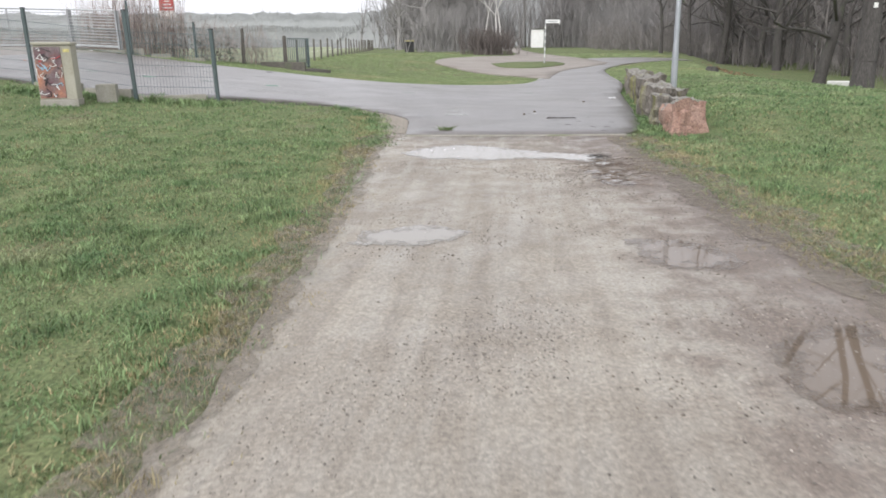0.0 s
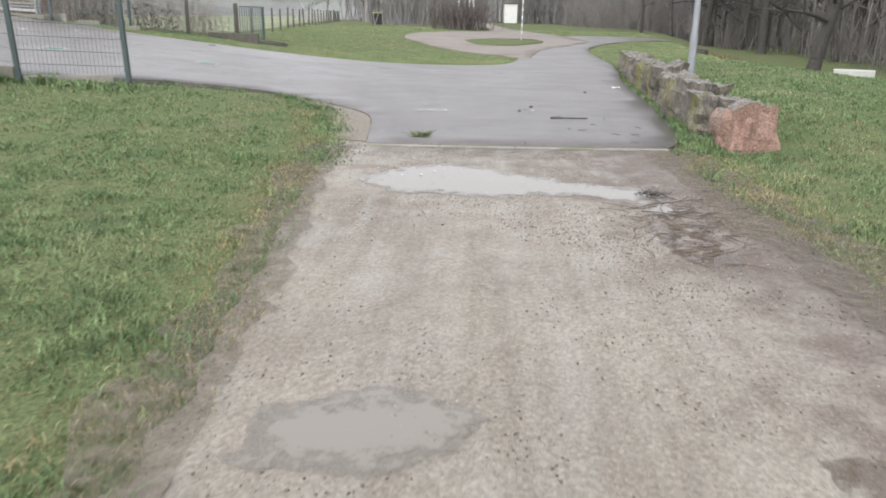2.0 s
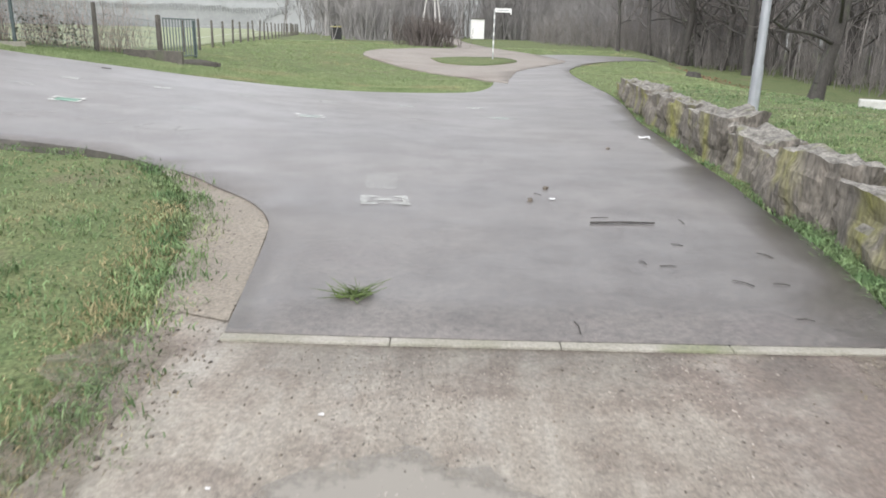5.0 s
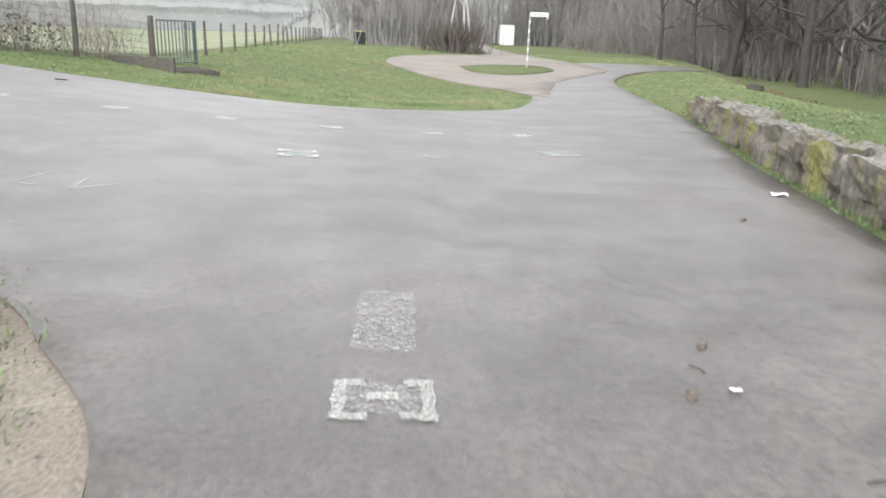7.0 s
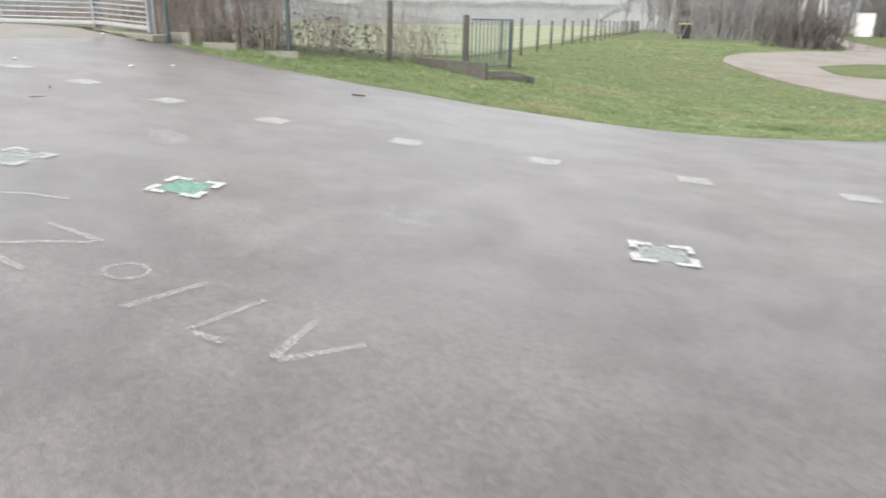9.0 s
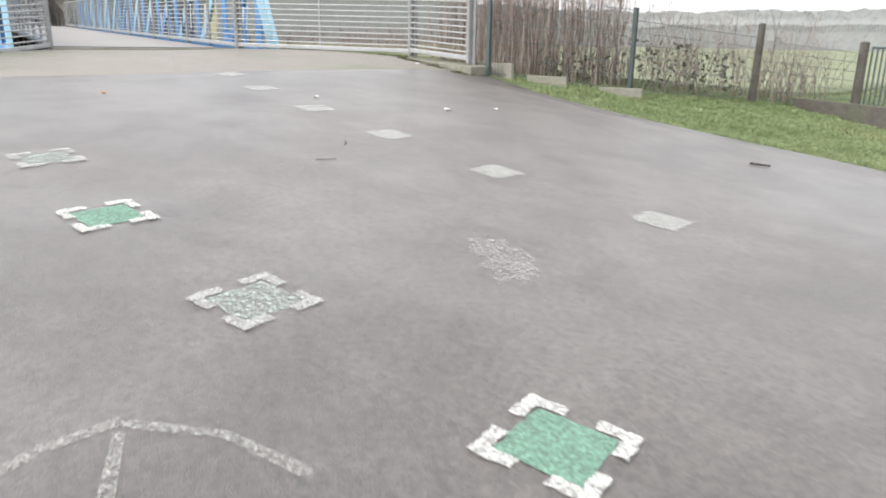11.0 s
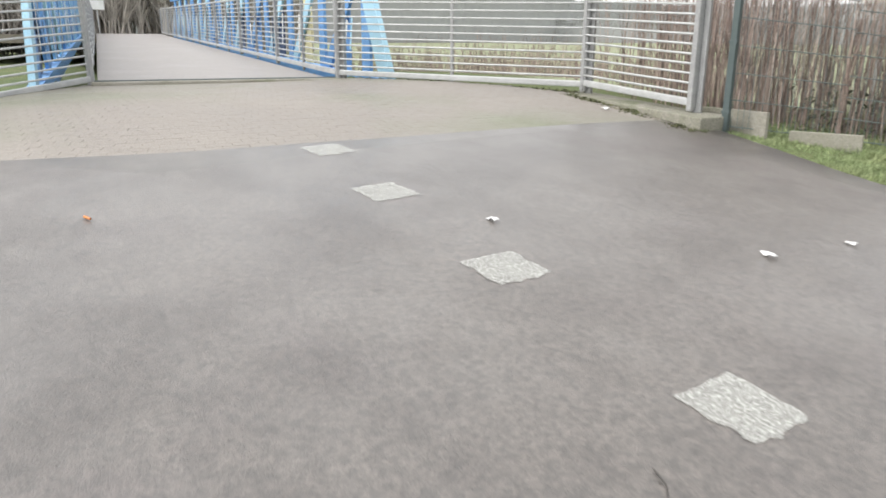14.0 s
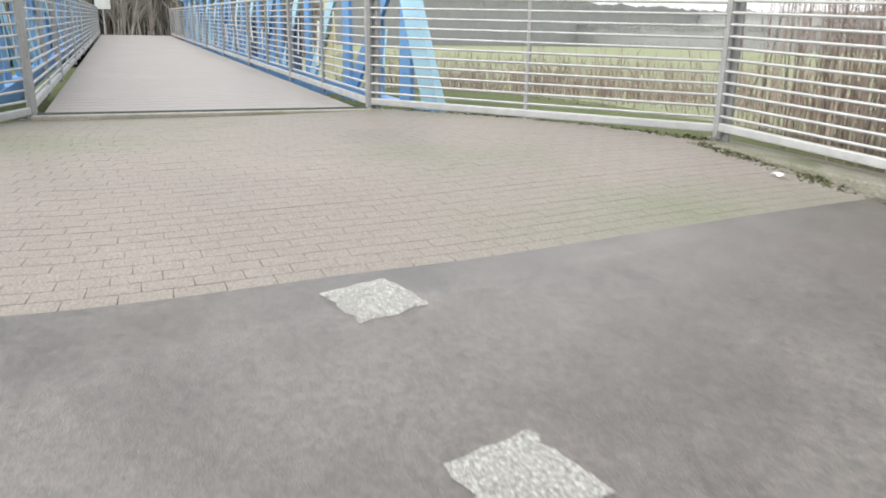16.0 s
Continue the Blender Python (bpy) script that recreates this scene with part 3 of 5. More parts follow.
puddle([(-0.02, 9.02), (0.2, 9.42), (0.74, 9.56), (1.25, 9.2), (1.6, 8.98), (2.0, 8.82), (2.2, 8.42), (2.05, 8.12), (1.86, 8.45), (1.42, 8.66), (1.05, 8.55), (0.58, 8.64), (0.26, 8.68)], "wide shallow brown puddle reflecting the sky", 1, 0.016)
puddle([(0.14, 5.25), (0.28, 5.5), (0.65, 5.58), (0.86, 5.42), (0.68, 5.22), (0.35, 5.18)], "small milky puddle in the gravel", 2, 0.016)
puddle([(2.06, 5.2), (2.35, 5.12), (2.56, 4.9), (2.45, 4.68), (2.16, 4.7), (2.05, 4.95)], "brown puddle reflecting bare branches", 3, 0.016, BROWNWATER)
puddle([(2.44, 3.5), (2.62, 3.66), (2.82, 3.7), (2.88, 3.4), (2.7, 3.0), (2.48, 2.98), (2.36, 3.22)], "muddy brown puddle in a pothole", 4, 0.016, BROWNWATER)
puddle([(2.0, 7.78), (2.28, 7.78), (2.3, 7.5), (2.28, 7.1), (2.1, 7.2), (1.97, 7.55)], "narrow muddy puddle among twigs", 5, 0.016, BROWNWATER)

# ---- bridge ----
U = Vector((-0.985, 0.175, 0)).normalized()
NV = Vector((0.175, 0.985, 0)).normalized()
BZ = 1.29
SL = 0.02
LEN = 32.0
A0 = Vector((*GA, BZ))
L0 = Vector((*GL, BZ))


def along(o, s, side=0.0, up=0.0):
    v = o + U * s + NV * side
    return Vector((v.x, v.y, BZ + SL * s + up))


bridge = thing("footbridge", Matrix.Identity(4), "long footbridge with board deck and blue painted truss", "bridge")
nb = 110
for k in range(nb):
    s0 = k * LEN / nb
    p = along(L0, s0 + LEN / nb / 2, 1.62, 0.0)
    bm = box(LEN / nb - 0.012, 3.1, 0.06, 0.004)
    ang = math.degrees(math.atan2(U.y, U.x))
    ob = part("deck_board", bm, DECK, bridge)
    ob.matrix_world = Matrix.Translation(p + Vector((0, 0, -0.06))) @ pose(0, 0, 0, 0, 0, ang) @ pose(0, 0, 0, 0, -math.degrees(math.atan(SL)), 0)


def plate_bar(a, b):
    """A low bar of concrete between two points."""
    d = b - a
    bm = box(d.length, 0.16, 0.14, 0.012)
    bmesh.ops.transform(bm, matrix=Matrix.Translation((a + b) / 2 + Vector((0, 0, -0.13))) @ d.to_track_quat("X", "Z").to_matrix().to_4x4(), verts=bm.verts)
    return bm


strip = tubes("threshold_strip", [(along(L0, 0.0, 0.0, 0.02), along(A0, 0.0, 0.0, 0.02), 0.016, 0.016)], GREENSTEEL, 6)
part("sill", plate_bar(along(L0, -0.12, 0.0, 0.012), along(A0, -0.12, 0.0, 0.012)), CONCRETE, bridge, "pale concrete sill before the deck")
part("threshold_strip", strip, GREENSTEEL, bridge, "dark steel joint at the start of the deck")


def plate(a, b, width, thick=0.03, normal=NV):
    """A flat bar from a to b."""
    d = (b - a)
    n = normal.normalized()
    w = d.cross(n).normalized() * width / 2
    t = n * thick / 2
    bm = bmesh.new()
    vs = [bm.verts.new(p + w * i + t * j) for p in (a, b) for i, j in ((-1, -1), (1, -1), (1, 1), (-1, 1))]
    for f in ((0, 1, 2, 3), (7, 6, 5, 4), (0, 4, 5, 1), (1, 5, 6, 2), (2, 6, 7, 3), (3, 7, 4, 0)):
        bm.faces.new([vs[i] for i in f])
    bmesh.ops.recalc_face_normals(bm, faces=bm.faces[:])
    return bm


random.seed(4)
for o, sd in ((A0, 0.62), (L0, -0.62)):
    part("lower_chord", plate(along(o, -0.45, sd, -0.12), along(o, LEN, sd, -0.12), 0.26, 0.16), BLUE, bridge)
    part("upper_chord", plate(along(o, 0.4, sd, 1.75), along(o, LEN, sd, 1.75), 0.24, 0.16), BLUE, bridge)
    bays = 13
    step = LEN / bays
    for k in range(bays):
        s = 0.5 + k * step
        part("post_plate", plate(along(o, s, sd, -0.1), along(o, s, sd, 1.7), 0.36, 0.05), BLUE, bridge)
        part("diagonal", plate(along(o, s + 0.3, sd, 1.65), along(o, s + step - 0.25, sd, -0.02), 0.26, 0.05), SKYBLUE if k % 3 else BLUE, bridge)
        part("painted_panel", plate(along(o, s + step * 0.5, sd + 0.05 * (1 if sd > 0 else -1), 0.0), along(o, s + step * 0.5, sd + 0.05 * (1 if sd > 0 else -1), 0.9 + 0.5 * random.random()), 0.5 + 0.3 * random.random(), 0.02), random.choice((BLUE, SKYBLUE, YELLOW, BLUE, DARKPAINT)), bridge, "sheet with sprayed colours")
        for q in range(2):
            w0 = s + step * random.uniform(0.15, 0.8)
            z0 = random.uniform(0.1, 0.6)
            part("spray_stroke", plate(along(o, w0, sd - 0.04 * (1 if sd > 0 else -1), z0), along(o, w0 + random.uniform(-0.3, 0.3), sd - 0.04 * (1 if sd > 0 else -1), z0 + random.uniform(0.4, 0.9)), random.uniform(0.06, 0.16), 0.006), random.choice((WHITEPAINT, SKYBLUE, WHITEPAINT, YELLOW, DARKPAINT)), bridge)
    part("end_raker", plate(along(o, 0.75, sd, 1.75), along(o, -0.45, sd, -0.1), 0.42, 0.08), SKYBLUE, bridge, "pale blue sloping end of the truss")

# railings of galvanised steel
RH = 1.25


def railing(name, ends, zs, label, posts, rungs=11, parent_group="bridge railings", post_w=0.07, low=0.09):
    """A railing along a straight line: posts, handrail, foot rail and bars."""
    a, b = Vector((*ends[0], zs[0])), Vector((*ends[1], zs[1]))
    d = b - a
    yaw = math.degrees(math.atan2(d.y, d.x))
    root = thing(name, pose(a.x, a.y, a.z, 0, 0, yaw), label, "railing", parent_group)
    ln = math.hypot(d.x, d.y)
    rise = d.z
    for k in range(posts):
        x = ln * k / (posts - 1)
        w = post_w if k in (0, posts - 1) else post_w * 0.65
        bm = box(w, w, RH + 0.02, 0.016)
        bmesh.ops.translate(bm, vec=(x, 0, rise * x / ln), verts=bm.verts)
        part("post", bm, DULLSTEEL, root)
    part("handrail", tubes("handrail", [((0, 0, RH), (ln, 0, RH + rise), 0.026, 0.026)], GALV, 8), GALV, root)
    bm = box(ln, 0.05, 0.075, 0.012)
    for v in bm.verts:
        v.co.x += ln / 2
        v.co.z += low - 0.035 + rise * v.co.x / ln
    part("foot_rail", bm, GALV, root)
    for r in range(1, rungs + 1):
        z = low + (RH - low) * r / (rungs + 1)
        part("bar", tubes("bar", [((0, -0.012, z), (ln, -0.012, z + rise), 0.0135, 0.0135)], GALV, 6), GALV, root)
    return root


railing("entrance_railing", (GA, GB), (BZ, 1.235), "galvanised railing with thin horizontal bars", 3)
railing("entrance_railing", (GB, GC), (1.25, 1.16), "short galvanised railing panel on a concrete plinth", 2)
railing("entrance_railing", (GL, GLB), (1.25, 0.98), "galvanised railing with thin horizontal bars", 3)
for o, side in ((A0, 0.0), (L0, 0.0)):
    n = 8
    for k in range(n):
        p, q = along(o, k * LEN / n, side), along(o, (k + 1) * LEN / n - 0.02, side)
        railing("bridge_railing", ((p.x, p.y), (q.x, q.y)), (p.z, q.z), "galvanised bridge railing with thin horizontal bars", 3)
for (x, y), z in ((GB, 1.2), (GC, 1.12), (GA, 1.24)):
    solid("railing_post", box(0.09, 0.06, RH + 0.1, 0.006), DULLSTEEL, "dull grey square post between railing panels", "post", "railing posts", "", pose(x + 0.03, y + 0.07, z - 0.06, 0, 0, 20))
# concrete plinth under the short panel
d = Vector((GC[0] - GB[0], GC[1] - GB[1]))
m = pose((GB[0] + GC[0]) / 2 + 0.05, (GB[1] + GC[1]) / 2, 0.85, 0, 2.0, math.degrees(math.atan2(d.y, d.x)))
solid("concrete_plinth", box(2.5, 0.42, 0.33, 0.02), mat("mossy_concrete", (0.26, 0.25, 0.21), (0.19, 0.19, 0.14), 4, 0.85, 60, 0.3, 0.4, c=(0.11, 0.13, 0.06), stain=0.55), "mossy low concrete plinth under the railing", "plinth", "", "", m)
d = Vector((GB[0] - GA[0], GB[1] - GA[1]))

# sign at the far end of the bridge
e = along(L0, LEN + 1.0, 0.25)
sign2 = thing("bridge_sign", pose(e.x, e.y, e.z - 0.1, 0, 0, math.degrees(math.atan2(U.y, U.x)) - 90), "white blank sign on a post at the bridge end", "sign")
part("post", tubes("post", [((0, 0, 0), (0, 0, 2.0), 0.03, 0.03)], GALV, 8), GALV, sign2)
part("board", box(0.7, 0.02, 0.46, 0.004, (0, -0.04, 1.28)), WHITEPAINT, sign2)
far_land = tagged(new("far_bank", sheet("far_bank", [(-49.3, 20), (-49.3, 31), (-66, 34), (-66, 16)], MUD, BZ + SL * LEN - 0.06, 2.0, 0.4, lambda x, y: x * 0)), "path at the far end of the bridge", "path", kind="structure")

# ---- wire fences ----
WIRE_MESH = tubes("upright_wire", [((0, 0, 0), (0, 0, 1), 0.003, 0.003)], WIRE, 4, False)


def wire_fence(a, b, ha, hb, label, hz=0.0):
    """A fence panel of thin upright and level wires between two places on the ground."""
    za, zb = h1(*a) + 0.06 + hz, h1(*b) + 0.06 + hz
    ln = math.hypot(b[0] - a[0], b[1] - a[1])
    n = int(ln / 0.055)
    yaw = math.degrees(math.atan2(b[1] - a[1], b[0] - a[0]))
    root = thing("wire_fence_panel", Matrix.Identity(4), label, "fence", "wire fence panels")
    for k in range(1, n):
        t = k / n
        x, y, z, h = a[0] + (b[0] - a[0]) * t, a[1] + (b[1] - a[1]) * t, za + (zb - za) * t, ha + (hb - ha) * t
        w = new("upright_wire", WIRE_MESH)
        w.parent = root
        w.matrix_world = pose(x, y, z) @ Matrix.Diagonal((1, 1, h, 1))
    rows = []
    for k in range(7):
        f = k / 6 * 0.98 + 0.01
        rows.append(((*a, za + ha * f), (*b, zb + hb * f), 0.0045, 0.0045))
        q = part("level_wire", tubes("level_wire", rows[-1:], WIRE, 4, False), WIRE, root)
    return root


def steel_post(x, y, h, label="dark green steel fence post with a flat cap", lean=0.0):
    root = thing("fence_post", pose(x, y, h1(x, y) - 0.05, 0, lean, random.uniform(0, 10)), label, "fence post", "steel fence posts")
    part("post", box(0.065, 0.065, h + 0.05, 0.006), GREENSTEEL, root)
    part("cap", box(0.075, 0.075, 0.02, 0.004, (0, 0, h + 0.05)), BLACK, root)
    for k in range(3):
        part("clamp", box(0.085, 0.03, 0.03, 0.003, (0, -0.02, 0.25 + k * (h - 0.4) / 2)), GREENSTEEL, root)


def slab(a, b, top, label="mossy concrete gravel board at the foot of the fence"):
    d = math.degrees(math.atan2(b[1] - a[1], b[0] - a[0]))
    x, y = (a[0] + b[0]) / 2, (a[1] + b[1]) / 2
    z = h1(x, y)
    solid("gravel_board", box(math.hypot(b[0] - a[0], b[1] - a[1]), 0.06, top + 0.3, 0.008), CONCRETE, label, "gravel board", "concrete gravel boards", "", pose(x, y, z - 0.3, 0, 0, d))


F1, F2, F3 = (-4.55, 14.2), (-5.9, 13.62), (-8.75, 14.85)
steel_post(*F1, 1.34, lean=-1)
steel_post(*F2, 1.62, lean=-1.5)
steel_post(*F3, 1.5)
steel_post(-11.2, 15.4, 1.4)
steel_post(-13.6, 15.95, 1.4)
wire_fence(F1, F2, 1.2, 1.2, "sagging green wire fence panel beside the road")
wire_fence(F2, F3, 1.2, 1.2, "green wire fence panel behind the cabinet")
wire_fence(F3, (-11.2, 15.4), 1.2, 1.2, "green wire fence panel on a kerb")
wire_fence((-11.2, 15.4), (-13.6, 15.95), 1.2, 1.2, "green wire fence panel on a kerb")
slab((-4.75, 14.12), (-5.85, 13.64), 0.12)
slab((-6.0, 13.68), (-7.2, 14.15), 0.16)
slab((-7.3, 14.2), (-8.7, 14.8), 0.12)
P0, PM, P4, P5, GP, GR = (-11.75, 24.5), (-11.05, 25.4), (-10.3, 26.3), (-9.7, 29.3), (-8.62, 31.3), (-8.3, 33.6)
steel_post(*P0, 1.75)
steel_post(*P4, 1.32)
wire_fence(P0, PM, 1.6, 1.6, "dark green wire fence panel overgrown with stems")
wire_fence(PM, P4, 1.25, 1.25, "dark green wire fence panel overgrown with stems")
wire_fence(P4, P5, 1.1, 1.1, "green wire fence panel in front of brambles")
wire_fence(P5, GP, 1.05, 1.05, "green wire fence panel in front of brambles")
slab((-12.2, 24.75), (-11.45, 24.75), 0.22)
slab((-11.35, 25.0), (-10.75, 25.25), 0.14)
slab((-10.5, 25.75), (-9.9, 26.05), 0.12)


def wood_post(x, y, h, r, label, lean=0.0):
    segs = []
    z = h1(x, y)
    n = 4
    for k in range(n):
        segs.append(((x + lean * k / n, y, z - 0.2 + (h + 0.2) * k / n), (x + lean * (k + 1) / n, y, z - 0.2 + (h + 0.2) * (k + 1) / n), r * (1 - 0.04 * k), r * (1 - 0.04 * (k + 1))))
    segs.append(((x + lean, y, z + h), (x + lean, y, z + h + 0.015), r * 0.84, r * 0.5))
    return tagged(new("wooden_post", tubes("wooden_post", segs, WOOD, 8)), label, "fence post", "wooden fence posts")


random.seed(11)
wood_post(*P5, 1.38, 0.075, "thick weathered round post by the brambles", 0.03)
wood_post(*GP, 1.3, 0.1, "thick weathered gate post")
# row of posts along the pasture, with two wires
rowp = []
x0, y0 = -9.6, 36.2
for k in range(26):
    y = y0 + k * 2.55
    x = -9.6 - (y - 36.2) * 0.105 - 0.0005 * (y - 36.2) ** 2
    rowp.append((x, y))
    wood_post(x, y, random.uniform(1.08, 1.25), 0.06, "weathered round pasture fence post", random.uniform(-0.08, 0.08))
for lev in (0.5, 0.95):
    segs = [((a[0], a[1], h1(*a) + lev), (b[0], b[1], h1(*b) + lev), 0.006, 0.006) for a, b in zip(rowp, rowp[1:])]
    tagged(new("fence_wire", tubes("fence_wire", segs, GALV, 3, False)), "taut wire along the pasture posts", "wire", "pasture wires")

# metal bar gate between the gate posts
gd = Vector((GR[0] - GP[0], GR[1] - GP[1]))
gate = thing("bar_gate", pose(GP[0] + 0.1, GP[1] + 0.15, h1(*GP) - 0.03, 0, 0, math.degrees(math.atan2(gd.y, gd.x))), "grey green tubular gate with upright bars", "gate")
gl = gd.length - 0.2
part("top_rail", tubes("top_rail", [((0, 0, 1.24), (gl, 0, 1.24), 0.022, 0.022)], WIRE, 6), WIRE, gate)
part("bottom_rail", tubes("bottom_rail", [((0, 0, 0.05), (gl, 0, 0.05), 0.022, 0.022)], WIRE, 6), WIRE, gate)
for k in range(12):
    x = gl * k / 11
    part("bar", tubes("bar", [((x, 0, 0.05), (x, 0, 1.24), 0.021, 0.021)], WIRE, 6), WIRE, gate)
solid("end_post", box(0.09, 0.09, 1.35, 0.006), GREENSTEEL, "green steel post at the gate end", "gate post", "", "", pose(GR[0], GR[1], h1(*GR) - 0.1))
solid("retaining_board", box(2.3, 0.08, 0.5, 0.01), WOOD, "dark timber retaining board below the gate", "retaining board", "", "", pose(-8.25, 29.75, h1(-8.25, 29.75) - 0.22, 0, 0, -23))
steps = thing("timber_steps", pose(-7.35, 30.75, h1(-7.35, 30.75) - 0.06, 0, 0, 40), "old timber edged steps in the grass bank", "steps")
for k in range(4):
    part("riser", box(0.9, 0.09, 0.15, 0.012, (0, -0.6 + k * 0.4, k * 0.008)), WOOD, steps)
for sx in (-0.49, 0.49):
    part("stringer", plate(Vector((sx, -0.75, 0.06)), Vector((sx, 0.75, 0.09)), 0.12, 0.06, Vector((1, 0, 0))), WOOD, steps)

# ---- electric cabinet with graffiti ----
cab = thing("cable_cabinet", pose(-6.78, 12.7, h1(-6.78, 12.7), 0, 0, 18), "beige cable cabinet with a graffiti covered front", "cabinet")
part("plinth", box(0.62, 0.4, 0.14, 0.01, (0, 0, -0.04)), CONCRETE, cab)
part("body", box(0.6, 0.36, 0.92, 0.012, (0, 0, 0.1)), CABINET, cab)
part("roof", box(0.64, 0.42, 0.05, 0.015, (0, 0, 1.02)), CABINET, cab)
cdoor = part("door", box(0.42, 0.012, 0.86, 0.004, (-0.08, -0.186, 0.13)), mat("dark_sprayed_door", (0.13, 0.06, 0.07), (0.2, 0.17, 0.17), 6, 0.5, 50, 0.3, 0.05, c=(0.45, 0.2, 0.12), stain=0.52), cab, "door covered with dark red spray paint")
random.seed(21)
for k in range(26):
    x, z = random.uniform(-0.27, 0.11), random.uniform(0.16, 0.95)
    pts = [Vector((x, -0.196 - 0.0004 * k, z))]
    for q in range(3):
        pts.append(pts[-1] + Vector((random.uniform(-0.09, 0.09), 0, random.uniform(-0.1, 0.1))))
    pts = [Vector((min(max(p.x, -0.28), 0.12), p.y, min(max(p.z, 0.15), 0.97))) for p in pts]
    part("graffiti_stroke", tubes("graffiti_stroke", [(pts[i], pts[i + 1], 0.006, 0.006) for i in range(3)], None, 5), random.choice((WHITEPAINT, WHITEPAINT, SKYBLUE, ORANGE, RED, BLACK)), cdoor)
part("label_plate", box(0.1, 0.006, 0.05, 0.001, (0.22, -0.184, 0.9)), mat("label_yellow", (0.7, 0.62, 0.25), None, 5, 0.5), cab)
solid("concrete_block", box(0.34, 0.3, 0.36, 0.015), CONCRETE, "weathered concrete block beside the cabinet", "block", "", "", pose(-6.3, 13.35, h1(-6.3, 13.35) - 0.04, 0, 0, 20))


# ---- boulders ----
def boulder(x, y, sx, sy, sz, yaw, material, label, seed, cap=None, sink=0.12):
    bm = bmesh.new()
    bmesh.ops.create_cube(bm, size=1)
    bmesh.ops.subdivide_edges(bm, edges=bm.edges[:], cuts=9, use_grid_fill=True)
    for v in bm.verts:
        c = v.co.copy()
        n = c.normalized()
        c = c.lerp(n * 0.62, 0.2)
        k = noise.noise(c * 2.1 + Vector((seed * 3.1, 0, 0))) * 0.17 + noise.noise(c * 5 + Vector((0, seed * 2.3, 0))) * 0.07 + noise.noise(c * 12 + Vector((0, 0, seed))) * 0.03
        k += noise.noise(Vector((c.x * 6.5 + seed, c.y * 6.5, c.z * 1.1))) * 0.075
        if c.z > 0.3:
            k += 0.03 * math.floor(3 * noise.noise(Vector((c.x * 3, c.y * 2.2, seed))) + 0.5)
        c += n * k
        c.z += 0.06 * math.sin(c.x * 3 + seed) - 0.03 * math.floor(c.y * 4) * (seed % 2) * 0.5
        v.co = Vector((c.x * sx, c.y * sy, (c.z + 0.5) * sz))
    for f in bm.faces:
        f.smooth = False
    ob = solid("boulder", bm, material, label, "boulder", "boulders beside the road", "", pose(x, y, h1(x - 0.35, y) - sink, 0, 0, yaw))
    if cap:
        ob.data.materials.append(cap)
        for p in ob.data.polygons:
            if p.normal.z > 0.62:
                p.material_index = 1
    return ob


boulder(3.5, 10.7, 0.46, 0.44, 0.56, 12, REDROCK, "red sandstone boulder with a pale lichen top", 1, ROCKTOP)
bl = [(12.0, 0.85, 1.1, 0.56), (13.1, 0.75, 0.9, 0.6), (14.05, 0.7, 0.85, 0.52), (15.05, 0.7, 1.05, 0.6), (16.1, 0.75, 0.95, 0.62), (17.1, 0.7, 0.95, 0.58), (18.1, 0.75, 1.0, 0.64), (19.1, 0.7, 0.95, 0.6), (20.1, 0.75, 1.0, 0.62),
      (21.1, 0.75, 1.0, 0.6), (22.1, 0.7, 1.0, 0.58), (23.1, 0.75, 1.0, 0.6), (24.1, 0.75, 0.95, 0.55), (25.0, 0.7, 0.95, 0.56), (25.9, 0.7, 0.9, 0.5), (26.8, 0.75, 1.0, 0.48)]
labels = ("squared grey boulder with yellow green moss", "tilted grey block with pale lichen top", "dark weathered boulder streaked with moss")
for k, (y, sx, sy, sz) in enumerate(bl):
    x = float(np.interp(y, [p[1] for p in ROAD_R], [p[0] for p in ROAD_R])) + (0.5, 0.42, 0.46)[k % 3]
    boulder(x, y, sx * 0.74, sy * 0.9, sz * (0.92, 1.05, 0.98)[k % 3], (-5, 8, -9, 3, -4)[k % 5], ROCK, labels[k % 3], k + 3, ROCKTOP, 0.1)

# ---- lamp post ----
lamp = thing("lamp_post", pose(4.68, 17.35, h1(5.2, 17.35) - 0.1, 0, -0.6, 0), "plain grey galvanised lamp post behind the boulders", "lamp post")
part("base_sleeve", tubes("base_sleeve", [((0, 0, 0), (0, 0, 0.9), 0.072, 0.07)], LAMPMETAL, 12), LAMPMETAL, lamp)
part("pole", tubes("pole", [((0, 0, 0.9), (0, 0, 6.2), 0.06, 0.038)], LAMPMETAL, 12), LAMPMETAL, lamp)
part("service_door", box(0.06, 0.01, 0.3, 0.002, (0, -0.074, 0.45)), LAMPMETAL, lamp)

# ---- street sign ----
sx, sy = 2.8, 47.0
ss = thing("street_sign", pose(sx, sy, h1(sx, sy) + 0.05, 0, 0.3, -8), "white banded post with a white street name board", "sign")
part("post", tubes("post", [((0, 0, 0), (0, 0, 2.5), 0.04, 0.036)], GALV, 8), GALV, ss)
for k in range(5):
    part("band", tubes("band", [((0, 0, 0.35 + k * 0.42), (0, 0, 0.53 + k * 0.42), 0.043, 0.043)], WHITEPAINT, 8), WHITEPAINT, ss, "white band round the post")
part("name_board", box(0.85, 0.03, 0.2, 0.004, (0.42, 0, 2.36)), WHITEPAINT, ss)
part("lettering_bar", box(0.6, 0.006, 0.07, 0.001, (0.42, -0.02, 2.42)), GALV, ss)
part("end_cap", box(0.05, 0.05, 0.28, 0.004, (0.84, 0, 2.26)), WHITEPAINT, ss)
